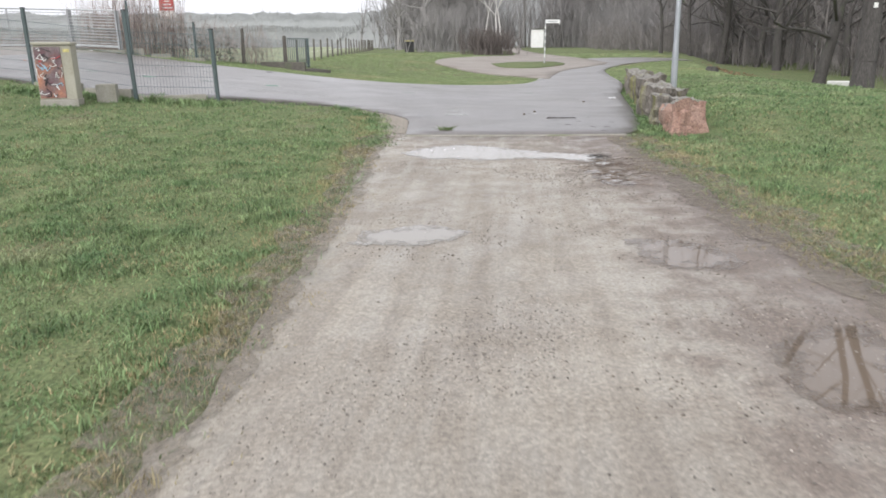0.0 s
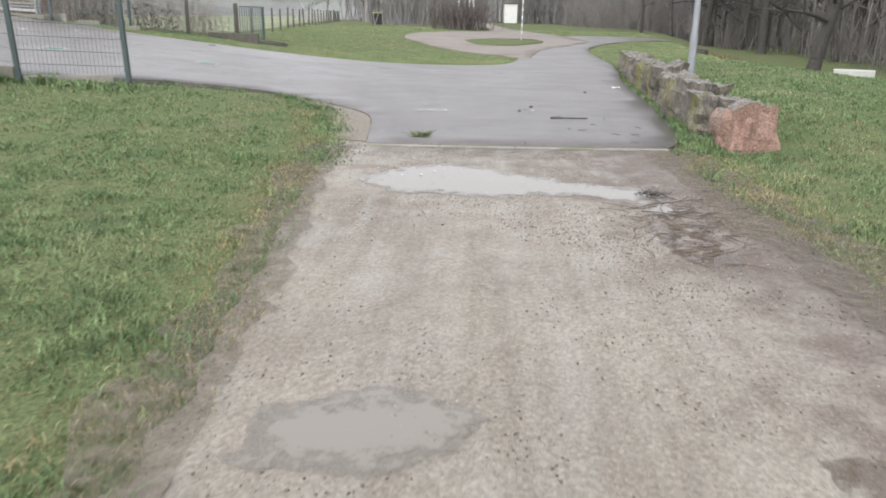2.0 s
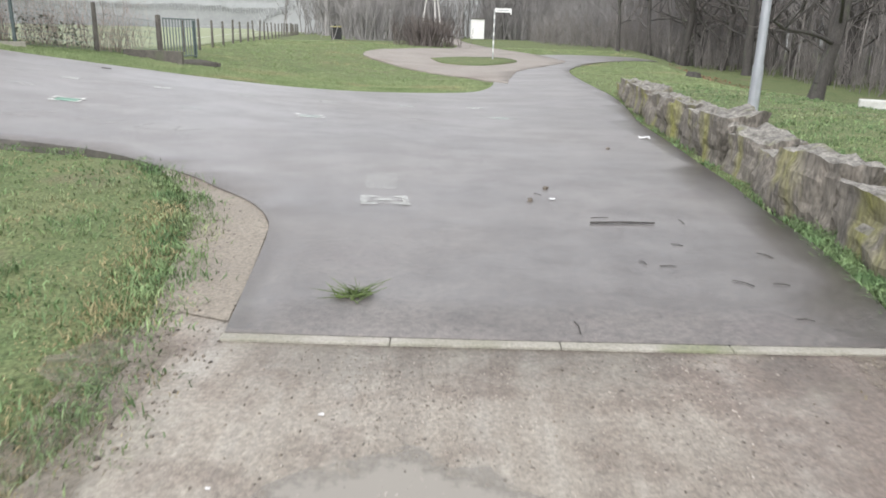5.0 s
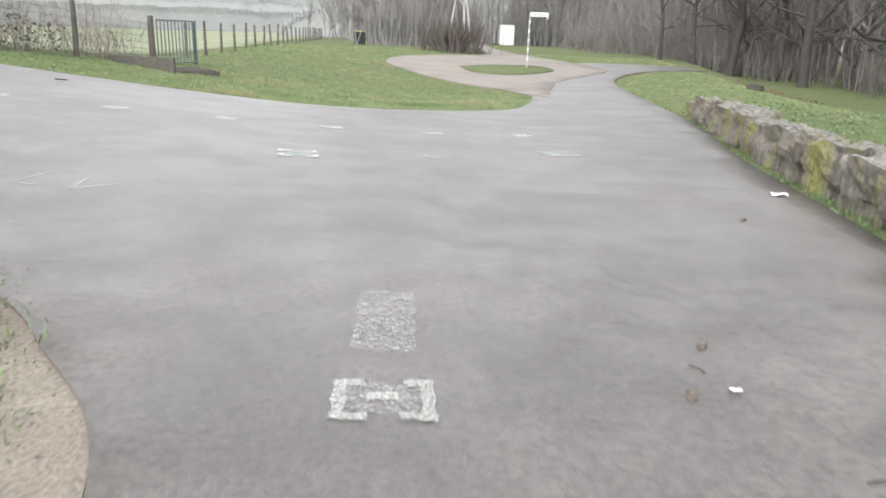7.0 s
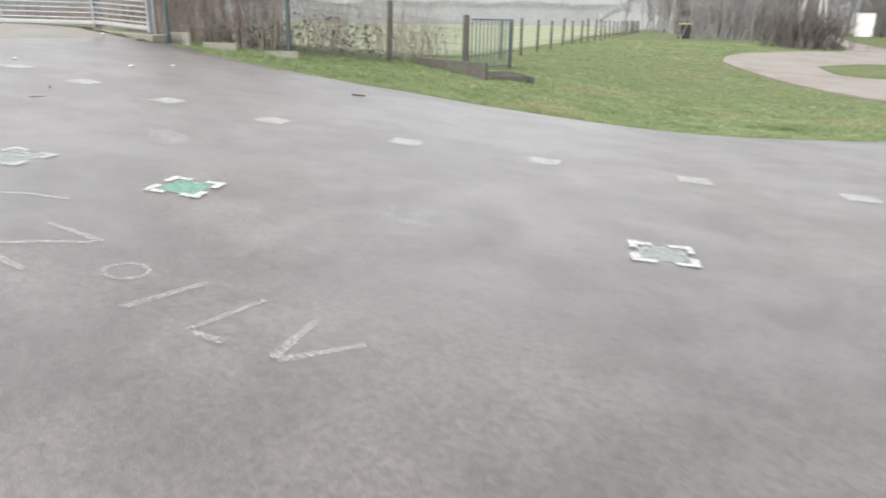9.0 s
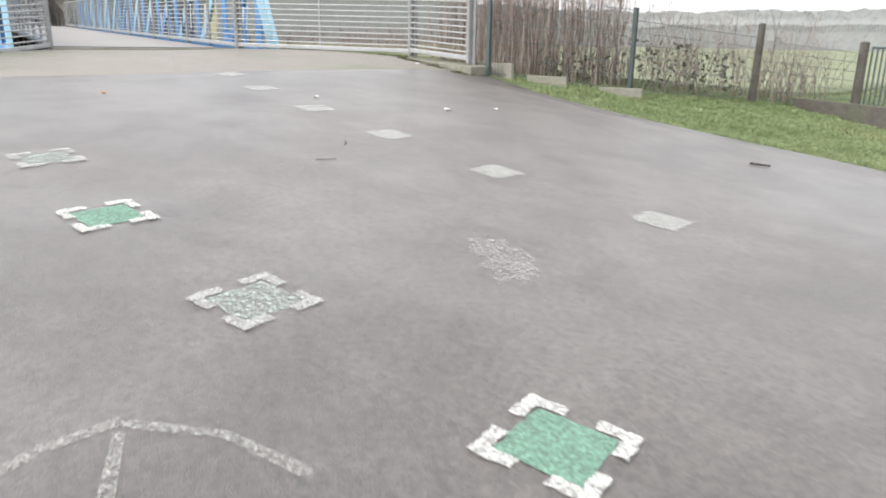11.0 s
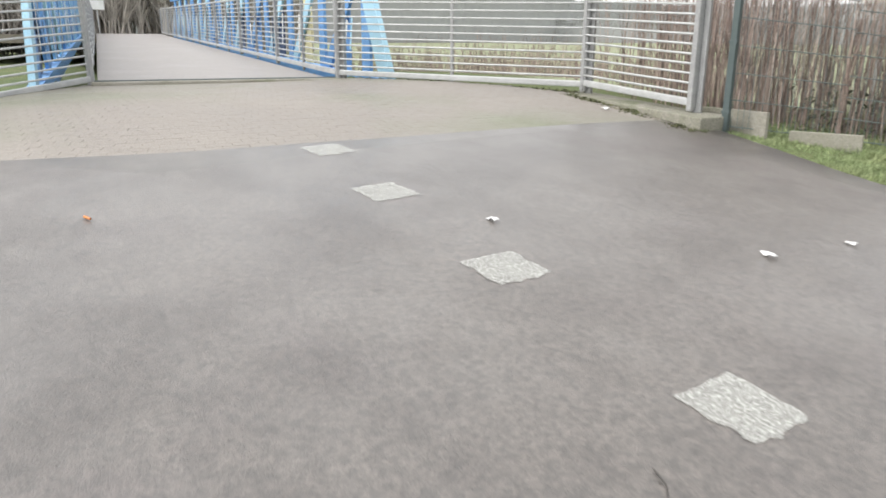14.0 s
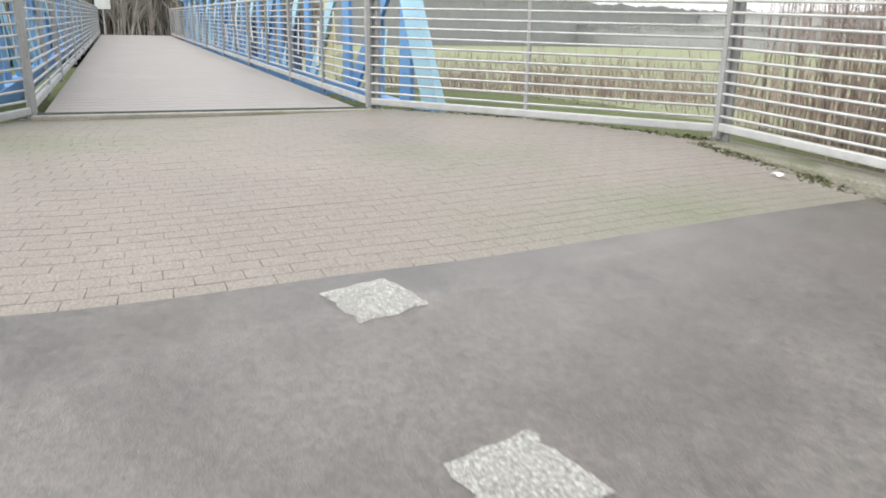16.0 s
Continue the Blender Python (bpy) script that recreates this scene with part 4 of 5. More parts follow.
# red and white notice behind the fence
rx, ry = -12.5, 29.0
rs = thing("notice_sign", pose(rx, ry, h1(rx, ry), 0, 0, 15), "red and white notice board on a thin post", "sign")
part("post", tubes("post", [((0, 0, 0), (0, 0, 2.5), 0.025, 0.025)], GALV, 6), GALV, rs)
part("board", box(0.6, 0.02, 0.75, 0.004, (0, -0.04, 1.55)), WHITEPAINT, rs)
part("red_field", box(0.54, 0.008, 0.5, 0.002, (0, -0.056, 1.77)), RED, rs)
for k in range(3):
    part("text_bar", box(0.36 - 0.08 * k, 0.006, 0.05, 0.001, (0.02, -0.064, 1.85 + k * 0.12)), WHITEPAINT, rs)
# bin, notice hut, bench, stump
bn = thing("litter_bin", pose(-9.0, 70, h1(-9, 70), 0, 0, 10), "black square litter bin with a yellowish lid", "bin")
part("bin_body", box(0.85, 0.7, 0.95, 0.03), BLACK, bn)
part("lid", box(0.92, 0.78, 0.1, 0.03, (0, 0, 0.95)), mat("bin_lid_yellow", (0.5, 0.45, 0.2), None, 3, 0.5), bn)
hut = thing("notice_wall", pose(3.4, 92, h1(3.4, 92) + 0.1, 0, 0, -6), "white weathered notice wall at the wood's edge", "wall")
part("wall", box(1.5, 0.2, 2.1, 0.02), WHITEPAINT, hut)
part("roof", box(1.6, 0.4, 0.1, 0.02, (0, 0, 2.1)), WOOD, hut)
bx, by = 13.3, 29.2
bench = thing("concrete_bench", pose(bx, by, h1(bx, by) + 0.1, 0, 0, -25), "pale concrete bench at the wood's edge", "bench")
part("seat", box(1.25, 0.5, 0.34, 0.03, (0, 0, 0.2)), mat("pale_concrete", (0.6, 0.6, 0.57), (0.48, 0.48, 0.45), 4, 0.8, 60, 0.15, 0.2), bench)
for q in (-0.42, 0.42):
    part("foot", box(0.3, 0.42, 0.24, 0.01, (q, 0, 0)), CONCRETE, bench)
stump = tagged(new("tree_stump", tubes("tree_stump", [((11.0, 39.5, h1(11.0, 39.5) - 0.1), (11.05, 39.5, h1(11.0, 39.5) + 0.22), 0.36, 0.28), ((11.05, 39.5, h1(11.0, 39.5) + 0.22), (11.05, 39.5, h1(11, 39.5) + 0.24), 0.28, 0.02)], BARK, 10)), "dark low tree stump in the grass", "stump")


# ---- parked cars far off ----
def car(x, y, yaw, paint, label):
    root = thing("parked_car", pose(x, y, h1(x, y), 0, 0, yaw), label, "car", "parked cars")
    bm = bmesh.new()
    prof = [(-2.1, 0.3), (-2.15, 0.7), (-1.9, 0.85), (-1.3, 0.9), (-0.75, 1.4), (0.8, 1.42), (1.5, 0.95), (2.05, 0.8), (2.1, 0.3)]
    a = [bm.verts.new((p, -0.82 + (0.12 if q > 1 else 0), q)) for p, q in prof]
    b = [bm.verts.new((p, 0.82 - (0.12 if q > 1 else 0), q)) for p, q in prof]
    bm.faces.new(a)
    bm.faces.new(b[::-1])
    for k in range(len(prof)):
        j = (k + 1) % len(prof)
        bm.faces.new((a[j], a[k], b[k], b[j]))
    bmesh.ops.recalc_face_normals(bm, faces=bm.faces[:])
    part("body", bm, paint, root)
    for s in (-1, 1):
        part("side_window", box(1.6, 0.02, 0.36, 0.004, (0.05, s * 0.765, 0.96)), GLASS, root)
        for w in (-1.35, 1.35):
            wh = part("wheel", tubes("wheel", [((w, s * 0.72, 0.31), (w, s * 0.86, 0.31), 0.31, 0.31), ((w, s * 0.86, 0.31), (w, s * 0.87, 0.31), 0.31, 0.01)], BLACK, 14), BLACK, root)
            part("rim", tubes("rim", [((w, s * 0.87, 0.31), (w, s * 0.88, 0.31), 0.19, 0.02)], GALV, 10), GALV, wh)


car(-14.5, 104, 8, CARPAINT, "silver car parked beyond the grass")
car(-8.5, 100, 4, mat("dark_car_paint", (0.08, 0.08, 0.09), None, 2, 0.3), "dark car parked under the trees")

# ---- bare trees ----
def branch_segs(rng, p, d, length, r, depth, segs, twigs, droop=0.0):
    """A limb in short bends, with side limbs."""
    n = 4 if depth > 1 else 3
    for k in range(n):
        q = p + d * (length / n)
        r2 = r * (0.86 if depth > 0 else 0.7)
        (segs if r > 0.02 else twigs).append((tuple(p), tuple(q), r, r2))
        p, r = q, r2
        d = (d + Vector((rng.gauss(0, 0.17), rng.gauss(0, 0.17), rng.gauss(0.03, 0.12)))).normalized()
        if depth > 0 and k >= 1:
            for s in range(2 if depth < 3 else 1):
                side = Vector((rng.gauss(0, 1), rng.gauss(0, 1), rng.uniform(-0.1, 0.8))).normalized()
                branch_segs(rng, p, (d * 0.55 + side * 0.75).normalized(), length * rng.uniform(0.5, 0.75), r * rng.uniform(0.45, 0.65), depth - 1, segs, twigs)


def bare_tree(x, y, h, r, seed, label, bark=None, twig=None, fork=True, depth=3, z=None):
    rng = random.Random(seed)
    base = Vector((x, y, (h1(x, y) if z is None else z) - 0.25))
    root = thing("bare_tree", Matrix.Translation(base), label, "tree", "bare trees")
    trunk, limbs, twigs = [], [], []
    p, d, rr = Vector((0, 0, 0)), Vector((rng.gauss(0, 0.05), rng.gauss(0, 0.05), 1)).normalized(), r * 1.35
    th = h * rng.uniform(0.32, 0.42)
    n = 6
    for k in range(n):
        q = p + d * th / n
        r2 = r * (1.05 - 0.05 * k)
        trunk.append((tuple(p), tuple(q), rr, r2))
        p, rr = q, r2
        d = (d + Vector((rng.gauss(0, 0.05), rng.gauss(0, 0.05), 0.05))).normalized()
        if k >= 2 and fork:
            side = Vector((rng.gauss(0, 1), rng.gauss(0, 1), rng.uniform(0.2, 0.9))).normalized()
            branch_segs(rng, p, side, h * 0.28, rr * 0.4, depth - 1, limbs, twigs)
    for k in range(3):
        side = Vector((rng.gauss(0, 0.5), rng.gauss(0, 0.5), 1)).normalized()
        branch_segs(rng, p, side, h * rng.uniform(0.4, 0.55), rr * 0.65, depth, limbs, twigs)
    part("trunk", tubes("trunk", trunk, bark or BARK, 10), None, root)
    part("crown", tubes("crown", limbs or trunk[-1:], bark or BARK, 6), None, root)
    if twigs:
        part("twig_spray", tubes("twig_spray", twigs, twig or TWIG, 3, False), None, root)
    return root


oak = bare_tree(9.2, 18.6, 13, 0.215, 1, "thick dark oak trunk with bare limbs", depth=3)
part("tag", box(0.09, 0.012, 0.11, 0.002, (-0.03, -0.24, 2.05)), WHITEPAINT, oak, "small white tag nailed to the trunk")
bare_tree(15.9, 38.6, 15, 0.27, 2, "dark forked tree with spreading bare limbs", z=-0.95)
bare_tree(18.9, 53.8, 14, 0.27, 3, "dark forked tree with low bare limbs", z=-1.0)
for k, (x, y, r) in enumerate(((16.5, 59.2, 0.26), (17.6, 61, 0.2), (18.6, 62, 0.2), (18.8, 58, 0.22), (20.5, 58, 0.2), (14.4, 60, 0.14), (22, 55, 0.24), (12.2, 60, 0.12), (23, 50, 0.26), (21.5, 49, 0.2), (20.5, 34, 0.22), (19, 30, 0.22))):
    bare_tree(x, y, 9.5, r, 20 + k, "slim bare woodland tree with dark wet bark", depth=2)
bare_tree(-0.5, 59, 9, 0.075, 60, "slender white birch with bare twigs", BIRCH, depth=2, fork=False)
bare_tree(-0.1, 60, 9, 0.07, 61, "slender white birch with bare twigs", BIRCH, depth=2, fork=False)
bare_tree(-1.5, 61, 8, 0.06, 62, "slender white birch with bare twigs", BIRCH, depth=2, fork=False)
# two distant trees wholly in the twig colour that carries painted haze
bare_tree(-9.5, 88, 12, 0.3, 63, "bare tree standing far off, tinted pale as by haze", HAZETWIG, HAZETWIG, depth=2)
bare_tree(-14, 96, 12, 0.3, 64, "bare tree standing far off, tinted pale as by haze", HAZETWIG, HAZETWIG, depth=2)


def thicket(name, n, place, hmin, hmax, r, material, label, seed, spreadv=0.12, branch=3, category="undergrowth", zoff=-0.05, kinks=3):
    """Many thin stems with side shoots; place() gives a foot for each."""
    rng = random.Random(seed)
    segs = []
    for k in range(n):
        x, y = place(rng)
        z = h1(x, y) + float(hollow(np.float64(x), np.float64(y))) * 0 + zoff
        h = rng.uniform(hmin, hmax)
        p = Vector((x, y, z))
        d = Vector((rng.gauss(0, spreadv), rng.gauss(0, spreadv), 1)).normalized()
        rr = r * rng.uniform(0.5, 1.4)
        for q in range(kinks):
            e = p + d * h / kinks
            segs.append((tuple(p), tuple(e), rr, rr * 0.75))
            rr *= 0.75
            if q >= 1 or kinks < 3:
                for s in range(branch):
                    w = (d + Vector((rng.gauss(0, 0.6), rng.gauss(0, 0.6), rng.gauss(0, 0.25)))).normalized()
                    segs.append((tuple(p.lerp(e, rng.random())), tuple(p.lerp(e, 0.7) + w * h * rng.uniform(0.12, 0.3)), rr * 0.6, rr * 0.25))
            p = e
            d = (d + Vector((rng.gauss(0, spreadv), rng.gauss(0, spreadv), 0.05))).normalized()
    return tagged(new(name, tubes(name, segs, material, 3, False)), label, category, kind="stuff")


def band(x0, y0, x1, y1, w):
    dx, dy = x1 - x0, y1 - y0
    ln = math.hypot(dx, dy)

    def f(rng):
        t, s = rng.random(), rng.uniform(0, w)
        return x0 + dx * t - dy / ln * s, y0 + dy * t + dx / ln * s
    return f


def poly_band(pts, w):
    def f(rng):
        k = rng.randrange(len(pts) - 1)
        return band(*pts[k], *pts[k + 1], w)(rng)
    return f


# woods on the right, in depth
# mid-distance twigs lightened, a thinner haze put into their colour
HAZEMIDTWIG = mat("haze_tinted_mid_twigs", (0.225, 0.207, 0.195), (0.28, 0.26, 0.245), 0.3, 1.0, 3, 0.2, 0, island=0.25, spec=0.0)
thicket("wood_stems", 300, poly_band([(21, 27), (23, 42), (20, 57), (13, 66)][::-1], 12), 7, 11, 0.07, HAZEMIDTWIG, "slim bare stems of the wood behind the lawn", 5, 0.05, 5, "woodland", -0.3, 5)
thicket("wood_brush", 1300, poly_band([(18, 20), (20, 34), (21, 45), (19.5, 56), (12, 62), (8.5, 70), (8.8, 92)][::-1], 6), 1.4, 3.4, 0.025, HAZEMIDTWIG, "dense bare brush along the edge of the wood", 6, 0.2, 5, "woodland", -0.4, 4)
thicket("far_wood_stems", 700, poly_band([(30, 45), (24, 62), (14, 75), (11, 95), (0, 108)][::-1], 14), 8, 13, 0.12, HAZETWIG, "haze-tinted bare stems deep in the wood", 7, 0.05, 6, "woodland", -0.4, 5)
thicket("far_brush", 1500, poly_band([(20, 62), (11, 72), (9.5, 96), (2, 104), (-4, 100)][::-1], 8), 2, 5, 0.05, HAZETWIG, "haze-tinted brush at the end of the track", 8, 0.18, 6, "woodland", -0.3, 4)
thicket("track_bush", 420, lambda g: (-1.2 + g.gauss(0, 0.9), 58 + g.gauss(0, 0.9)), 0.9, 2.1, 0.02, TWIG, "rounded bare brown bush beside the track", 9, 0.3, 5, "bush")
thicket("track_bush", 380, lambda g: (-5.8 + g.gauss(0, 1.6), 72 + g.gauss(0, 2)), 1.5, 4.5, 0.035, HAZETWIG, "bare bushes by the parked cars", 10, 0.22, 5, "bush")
thicket("tree_group", 420, lambda g: (-9 + g.gauss(0, 4), 105 + g.gauss(0, 4)), 6, 11, 0.1, HAZETWIG, "haze-tinted group of bare trees at the end of the pasture", 12, 0.1, 6, "woodland", -0.3, 5)

# tree line beyond the pasture, its mist painted as pale base colours
random.seed(31)


# crest branches lightened to melt into the sky, haze painted by colour
HAZEFRINGE = mat("haze_tinted_far_branches", (0.5, 0.51, 0.515), (0.46, 0.47, 0.475), 0.25, 1.0, 1.2, 0.06, 0, spec=0.0)


def far_line(name, p0, p1, hmin, hmax, material, label, seed):
    """A distant tree line: an uneven crest of crowns, fuzzed with fine branches."""
    rng = random.Random(seed)
    ln = math.hypot(p1[0] - p0[0], p1[1] - p0[1])
    n = int(ln / 0.7)
    vs, fs, segs = [], [], []
    for k in range(n + 1):
        t = k / n
        x, y = p0[0] + (p1[0] - p0[0]) * t, p0[1] + (p1[1] - p0[1]) * t
        u = t * ln
        h = hmin + (hmax - hmin) * (0.5 + 0.5 * noise.noise(Vector((u * 0.06, seed, 0)))) + 0.7 * noise.noise(Vector((u * 0.25, seed, 5))) + 0.35 * noise.noise(Vector((u * 1.1, seed, 9)))
        h *= min(1.0, (min(t, 1 - t) * ln / 30) ** 0.6 + 0.02)
        dpt = 0.25 * noise.noise(Vector((u * 0.3, seed, 2)))
        vs += [(x, y + dpt, -0.5), (x, y + dpt * 0.7, h * 0.5), (x, y + dpt, h)]
        for q in range(7):
            a = h * rng.uniform(0.75, 1.0)
            segs.append(((x, y + dpt - 0.2, a), (x + rng.gauss(0, 0.5), y + dpt - 0.4, a + rng.uniform(0.3, 1.6)), 0.07, 0.02))
    for k in range(n):
        fs += [(3 * k, 3 * k + 3, 3 * k + 4, 3 * k + 1), (3 * k + 1, 3 * k + 4, 3 * k + 5, 3 * k + 2)]
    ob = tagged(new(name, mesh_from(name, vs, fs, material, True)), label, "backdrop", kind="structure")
    fuzz = part("branch_fringe", tubes("branch_fringe", segs, HAZEFRINGE if material == HAZEFAR else material, 3, False), None, ob)
    return ob


# paler again: the farther line carries more painted haze
MIST2 = mat("paler_haze_tinted_trees", (0.47, 0.48, 0.485), (0.44, 0.45, 0.455), 0.2, 1.0, 1.2, 0.05, 0, spec=0.0)
far_line("backdrop", (-260, 120), (-20, 232), 4.8, 7.5, HAZEFAR, "grey haze-tinted tree line beyond the pasture", 1)
far_line("backdrop", (-300, 190), (20, 300), 10, 14, MIST2, "pale far tree line with haze in its colour", 4)
far_line("backdrop", (-34, 140), (70, 120), 11, 15, HAZEFAR, "haze-tinted tree line behind the wood", 2)
far_line("backdrop", (55, 130), (60, 20), 12, 16, HAZEFAR, "haze-tinted tree line deep behind the wood", 6)
far_line("backdrop", (-120, -60), (-190, 300), 10, 15, HAZEFAR, "haze-tinted tree line beyond the river", 3)
# brown stems with light haze mixed into their pale base colour
thicket("bridge_end_wood", 900, poly_band([(-58, -4), (-60, 16), (-60, 30), (-63, 44)], 12), 6, 11, 0.12, mat("brown_haze_tinted_wood", (0.42, 0.395, 0.365), (0.48, 0.455, 0.42), 0.3, 1.0, 2, 0.2, 0, spec=0, island=0.2), "brown bare wood behind the end of the bridge", 13, 0.08, 6, "woodland", 0.2, 5)
# stems and brambles behind the wire fence
thicket("osier_stems", 580, poly_band([(-14.6, 25.6), (-13.2, 25.2), (-12.0, 25.2), (-11.2, 26.0), (-10.6, 26.7)], 1.6), 1.0, 2.4, 0.0085, STEM, "dense upright brown stems behind the fence", 14, 0.06, 2, "hedge")
thicket("osier_stems", 300, poly_band([(-10.5, 27.0), (-9.9, 29.4), (-8.9, 31.2)], 1.3), 0.6, 1.9, 0.007, STEM, "thin brown stems and brambles behind the wire", 15, 0.22, 3, "hedge")


def leaf_mass(name, n, place, zlo, zhi, size, material, label, seed, category):
    rng = np.random.default_rng(seed)
    g = random.Random(seed)
    c = np.array([place(g) for _ in range(n)])
    z = H(c[:, 0], c[:, 1]) + rng.uniform(zlo, zhi, n)
    a = rng.normal(size=(n, 3))
    a /= np.linalg.norm(a, axis=1, keepdims=True)
    b = np.cross(a, rng.normal(size=(n, 3)))
    b /= np.linalg.norm(b, axis=1, keepdims=True)
    s = size * rng.uniform(0.5, 1.3, n)[:, None]
    o = np.stack([c[:, 0], c[:, 1], z], 1)
    v = np.stack([o - a * s, o + b * s * 0.45, o + a * s, o - b * s * 0.45], 1).reshape(-1, 3)
    f = np.arange(4 * n).reshape(-1, 4)
    return tagged(new(name, raw_mesh(name, v, f, material)), label, category, kind="stuff")


leaf_mass("bramble_leaves", 280, poly_band([(-10.4, 26.8), (-10.1, 28.2), (-9.8, 29.4)], 0.9), 0.1, 0.85, 0.055, LEAF, "dark green bramble leaves behind the fence", 1, "bramble")
leaf_mass("bramble_leaves", 250, poly_band([(-11.6, 25.6), (-10.6, 26.8)], 0.6), 0.0, 0.5, 0.045, LEAF, "bramble leaves low among the stems", 2, "bramble")
leaf_mass("fallen_leaves", 900, poly_band([(10.6, 25), (13.5, 40), (13, 50)], -3), 0.0, 0.05, 0.08, mat("fallen_leaf_litter", (0.22, 0.12, 0.07), (0.16, 0.1, 0.06), 2, 0.8, 10, 0.2, 0, island=0.4), "brown leaf litter under the trees", 3, "leaf litter")


# ---- grass ----
def grass(name, n, xlo, xhi, ylo, yhi, weight, hmin, hmax, label, seed, blades=5, width=0.006, tuft=0.035, material=None, lift=0.0, anywhere=False):
    rng = np.random.default_rng(seed)
    m = int(n * 3.5)
    x, y = rng.uniform(xlo, xhi, m), rng.uniform(ylo, yhi, m)
    keep = (rng.random(m) < weight(x, y))
    for line in () if anywhere else (road_outline, gravel_outline, apron_outline, turning_outline):
        keep &= ~inside(x, y, line)
    x, y = x[keep][:n], y[keep][:n]
    k = len(x)
    cl = np.array([0.7 * noise.noise(Vector((a * 1.6, b * 1.6, seed))) + 1.3 * max(0.0, noise.noise(Vector((a * 4.2, b * 3.2, seed + 7))) - 0.12) for a, b in zip(x, y)])
    x, y, cl = np.repeat(x, blades), np.repeat(y, blades), np.repeat(cl, blades)
    t = k * blades
    x, y = x + rng.normal(0, tuft, t), y + rng.normal(0, tuft, t)
    z = H(x, y) - 0.01 + lift
    h = rng.uniform(hmin, hmax, t) * np.clip(0.9 + 1.3 * cl, 0.25, 2.2)
    a = rng.uniform(0, 2 * math.pi, t)
    lean = np.abs(rng.normal(0, 1.0, t)) * h
    la = rng.uniform(0, 2 * math.pi, t)
    far = np.hypot(x - 1, y - 6)
    w = width * (0.7 + 0.6 * rng.random(t)) * (1 + far / 9)
    ca, sa = np.cos(a) * w, np.sin(a) * w
    mx, my, mz = x + np.cos(la) * lean * 0.35, y + np.sin(la) * lean * 0.35, z + h * 0.65
    v = np.stack([np.stack([x - ca, y - sa, z], 1), np.stack([x + ca, y + sa, z], 1), np.stack([mx + ca * 0.7, my + sa * 0.7, mz], 1),
                  np.stack([mx - ca * 0.7, my - sa * 0.7, mz], 1), np.stack([x + np.cos(la) * lean, y + np.sin(la) * lean, z + h], 1)], 1).reshape(-1, 3)
    b = np.arange(t)[:, None] * 5
    f = np.concatenate([b + np.array([[0, 1, 2]]), b + np.array([[0, 2, 3]]), b + np.array([[3, 2, 4]])], 0)
    return tagged(new(name, raw_mesh(name, v, f, material or BLADE)), label, "grass", kind="stuff")


def near(cx, cy, s, p=1.0):
    return lambda x, y: 1 / (1 + (np.hypot(x - cx, y - cy) / s) ** 2) ** p


def edge_thin(cx, cy, s, bare):
    """Denser near the walk; thin and patchy along the worn edges of the path."""
    w0 = near(cx, cy, s)

    def f(x, y):
        lx = np.interp(y, [p[1] for p in PATH_L], [p[0] for p in PATH_L])
        rx = np.interp(y, [p[1] for p in PATH_R], [p[0] for p in PATH_R])
        d = np.where(x < 1.2, lx - x, np.where(y < 10.7, x - rx, 1.0))
        patch = np.array([noise.noise(Vector((a * 2.2, c * 2.2, 1.5))) for a, c in zip(x, y)])
        return w0(x, y) * np.clip(0.2 + d / bare + 0.8 * patch, 0.05, 1) * np.clip(0.85 + 0.5 * patch, 0.3, 1)
    return f


STRAW = mat("straw_blades", (0.36, 0.3, 0.18), (0.28, 0.25, 0.13), 1, 0.8, 8, 0.2, 0, island=0.4, spec=0.2)
grass("lawn_grass", 70000, -12, 0.3, -1, 15.2, edge_thin(-1.0, 5, 4, 0.6), 0.015, 0.053, "short damp winter lawn with yellowed patches", 1, 4, 0.0028, 0.022)
grass("lawn_grass", 46000, 2.3, 11, 2, 30, edge_thin(4.0, 8, 5, 0.7), 0.015, 0.056, "short damp winter lawn beside the path", 2, 4, 0.0028, 0.022)
grass("straw_grass", 9000, -9, 0.3, 0, 14.5, near(-1.0, 5, 3), 0.01, 0.035, "dry straw among the lawn", 11, 4, 0.0025, 0.03, STRAW)
grass("straw_grass", 6000, 2.4, 8, 2, 14, near(3.4, 6, 2.5), 0.01, 0.035, "dry straw along the path edge", 12, 4, 0.0025, 0.03, STRAW)
grass("verge_grass", 40000, -12.6, 3, 23.5, 34, lambda x, y: np.clip(1.1 - (y - 23.7) / 9, 0.1, 1), 0.02, 0.06, "longer bright grass along the road edge", 3, width=0.0011, material=PALEBLADE)
grass("verge_grass", 20000, -12, 12, 26, 60, lambda x, y: np.full(x.shape, 0.5), 0.02, 0.05, "winter grass beyond the road", 4, width=0.0025, tuft=0.08, material=PALEBLADE)
grass("tall_grass", 1800, 2.75, 3.7, 10.3, 16, lambda x, y: np.exp(-((x - 3.15) / 0.16) ** 2) * np.where(y < 13.6, 1, 0.35), 0.03, 0.085, "tall green grass at the foot of the boulders", 5, width=0.004)
grass("tall_grass", 900, -8.8, -4.3, 13.2, 14.6, lambda x, y: np.exp(-((y - 13.75) / 0.3) ** 2), 0.04, 0.11, "long grass at the foot of the wire fence", 6, width=0.004)


def rim(pts, s, off=0.0):
    """Close to a line that runs along y."""
    py, px = [p[1] for p in pts], [p[0] for p in pts]
    return lambda x, y: np.exp(-((x - np.interp(y, py, px) - off) / s) ** 2)


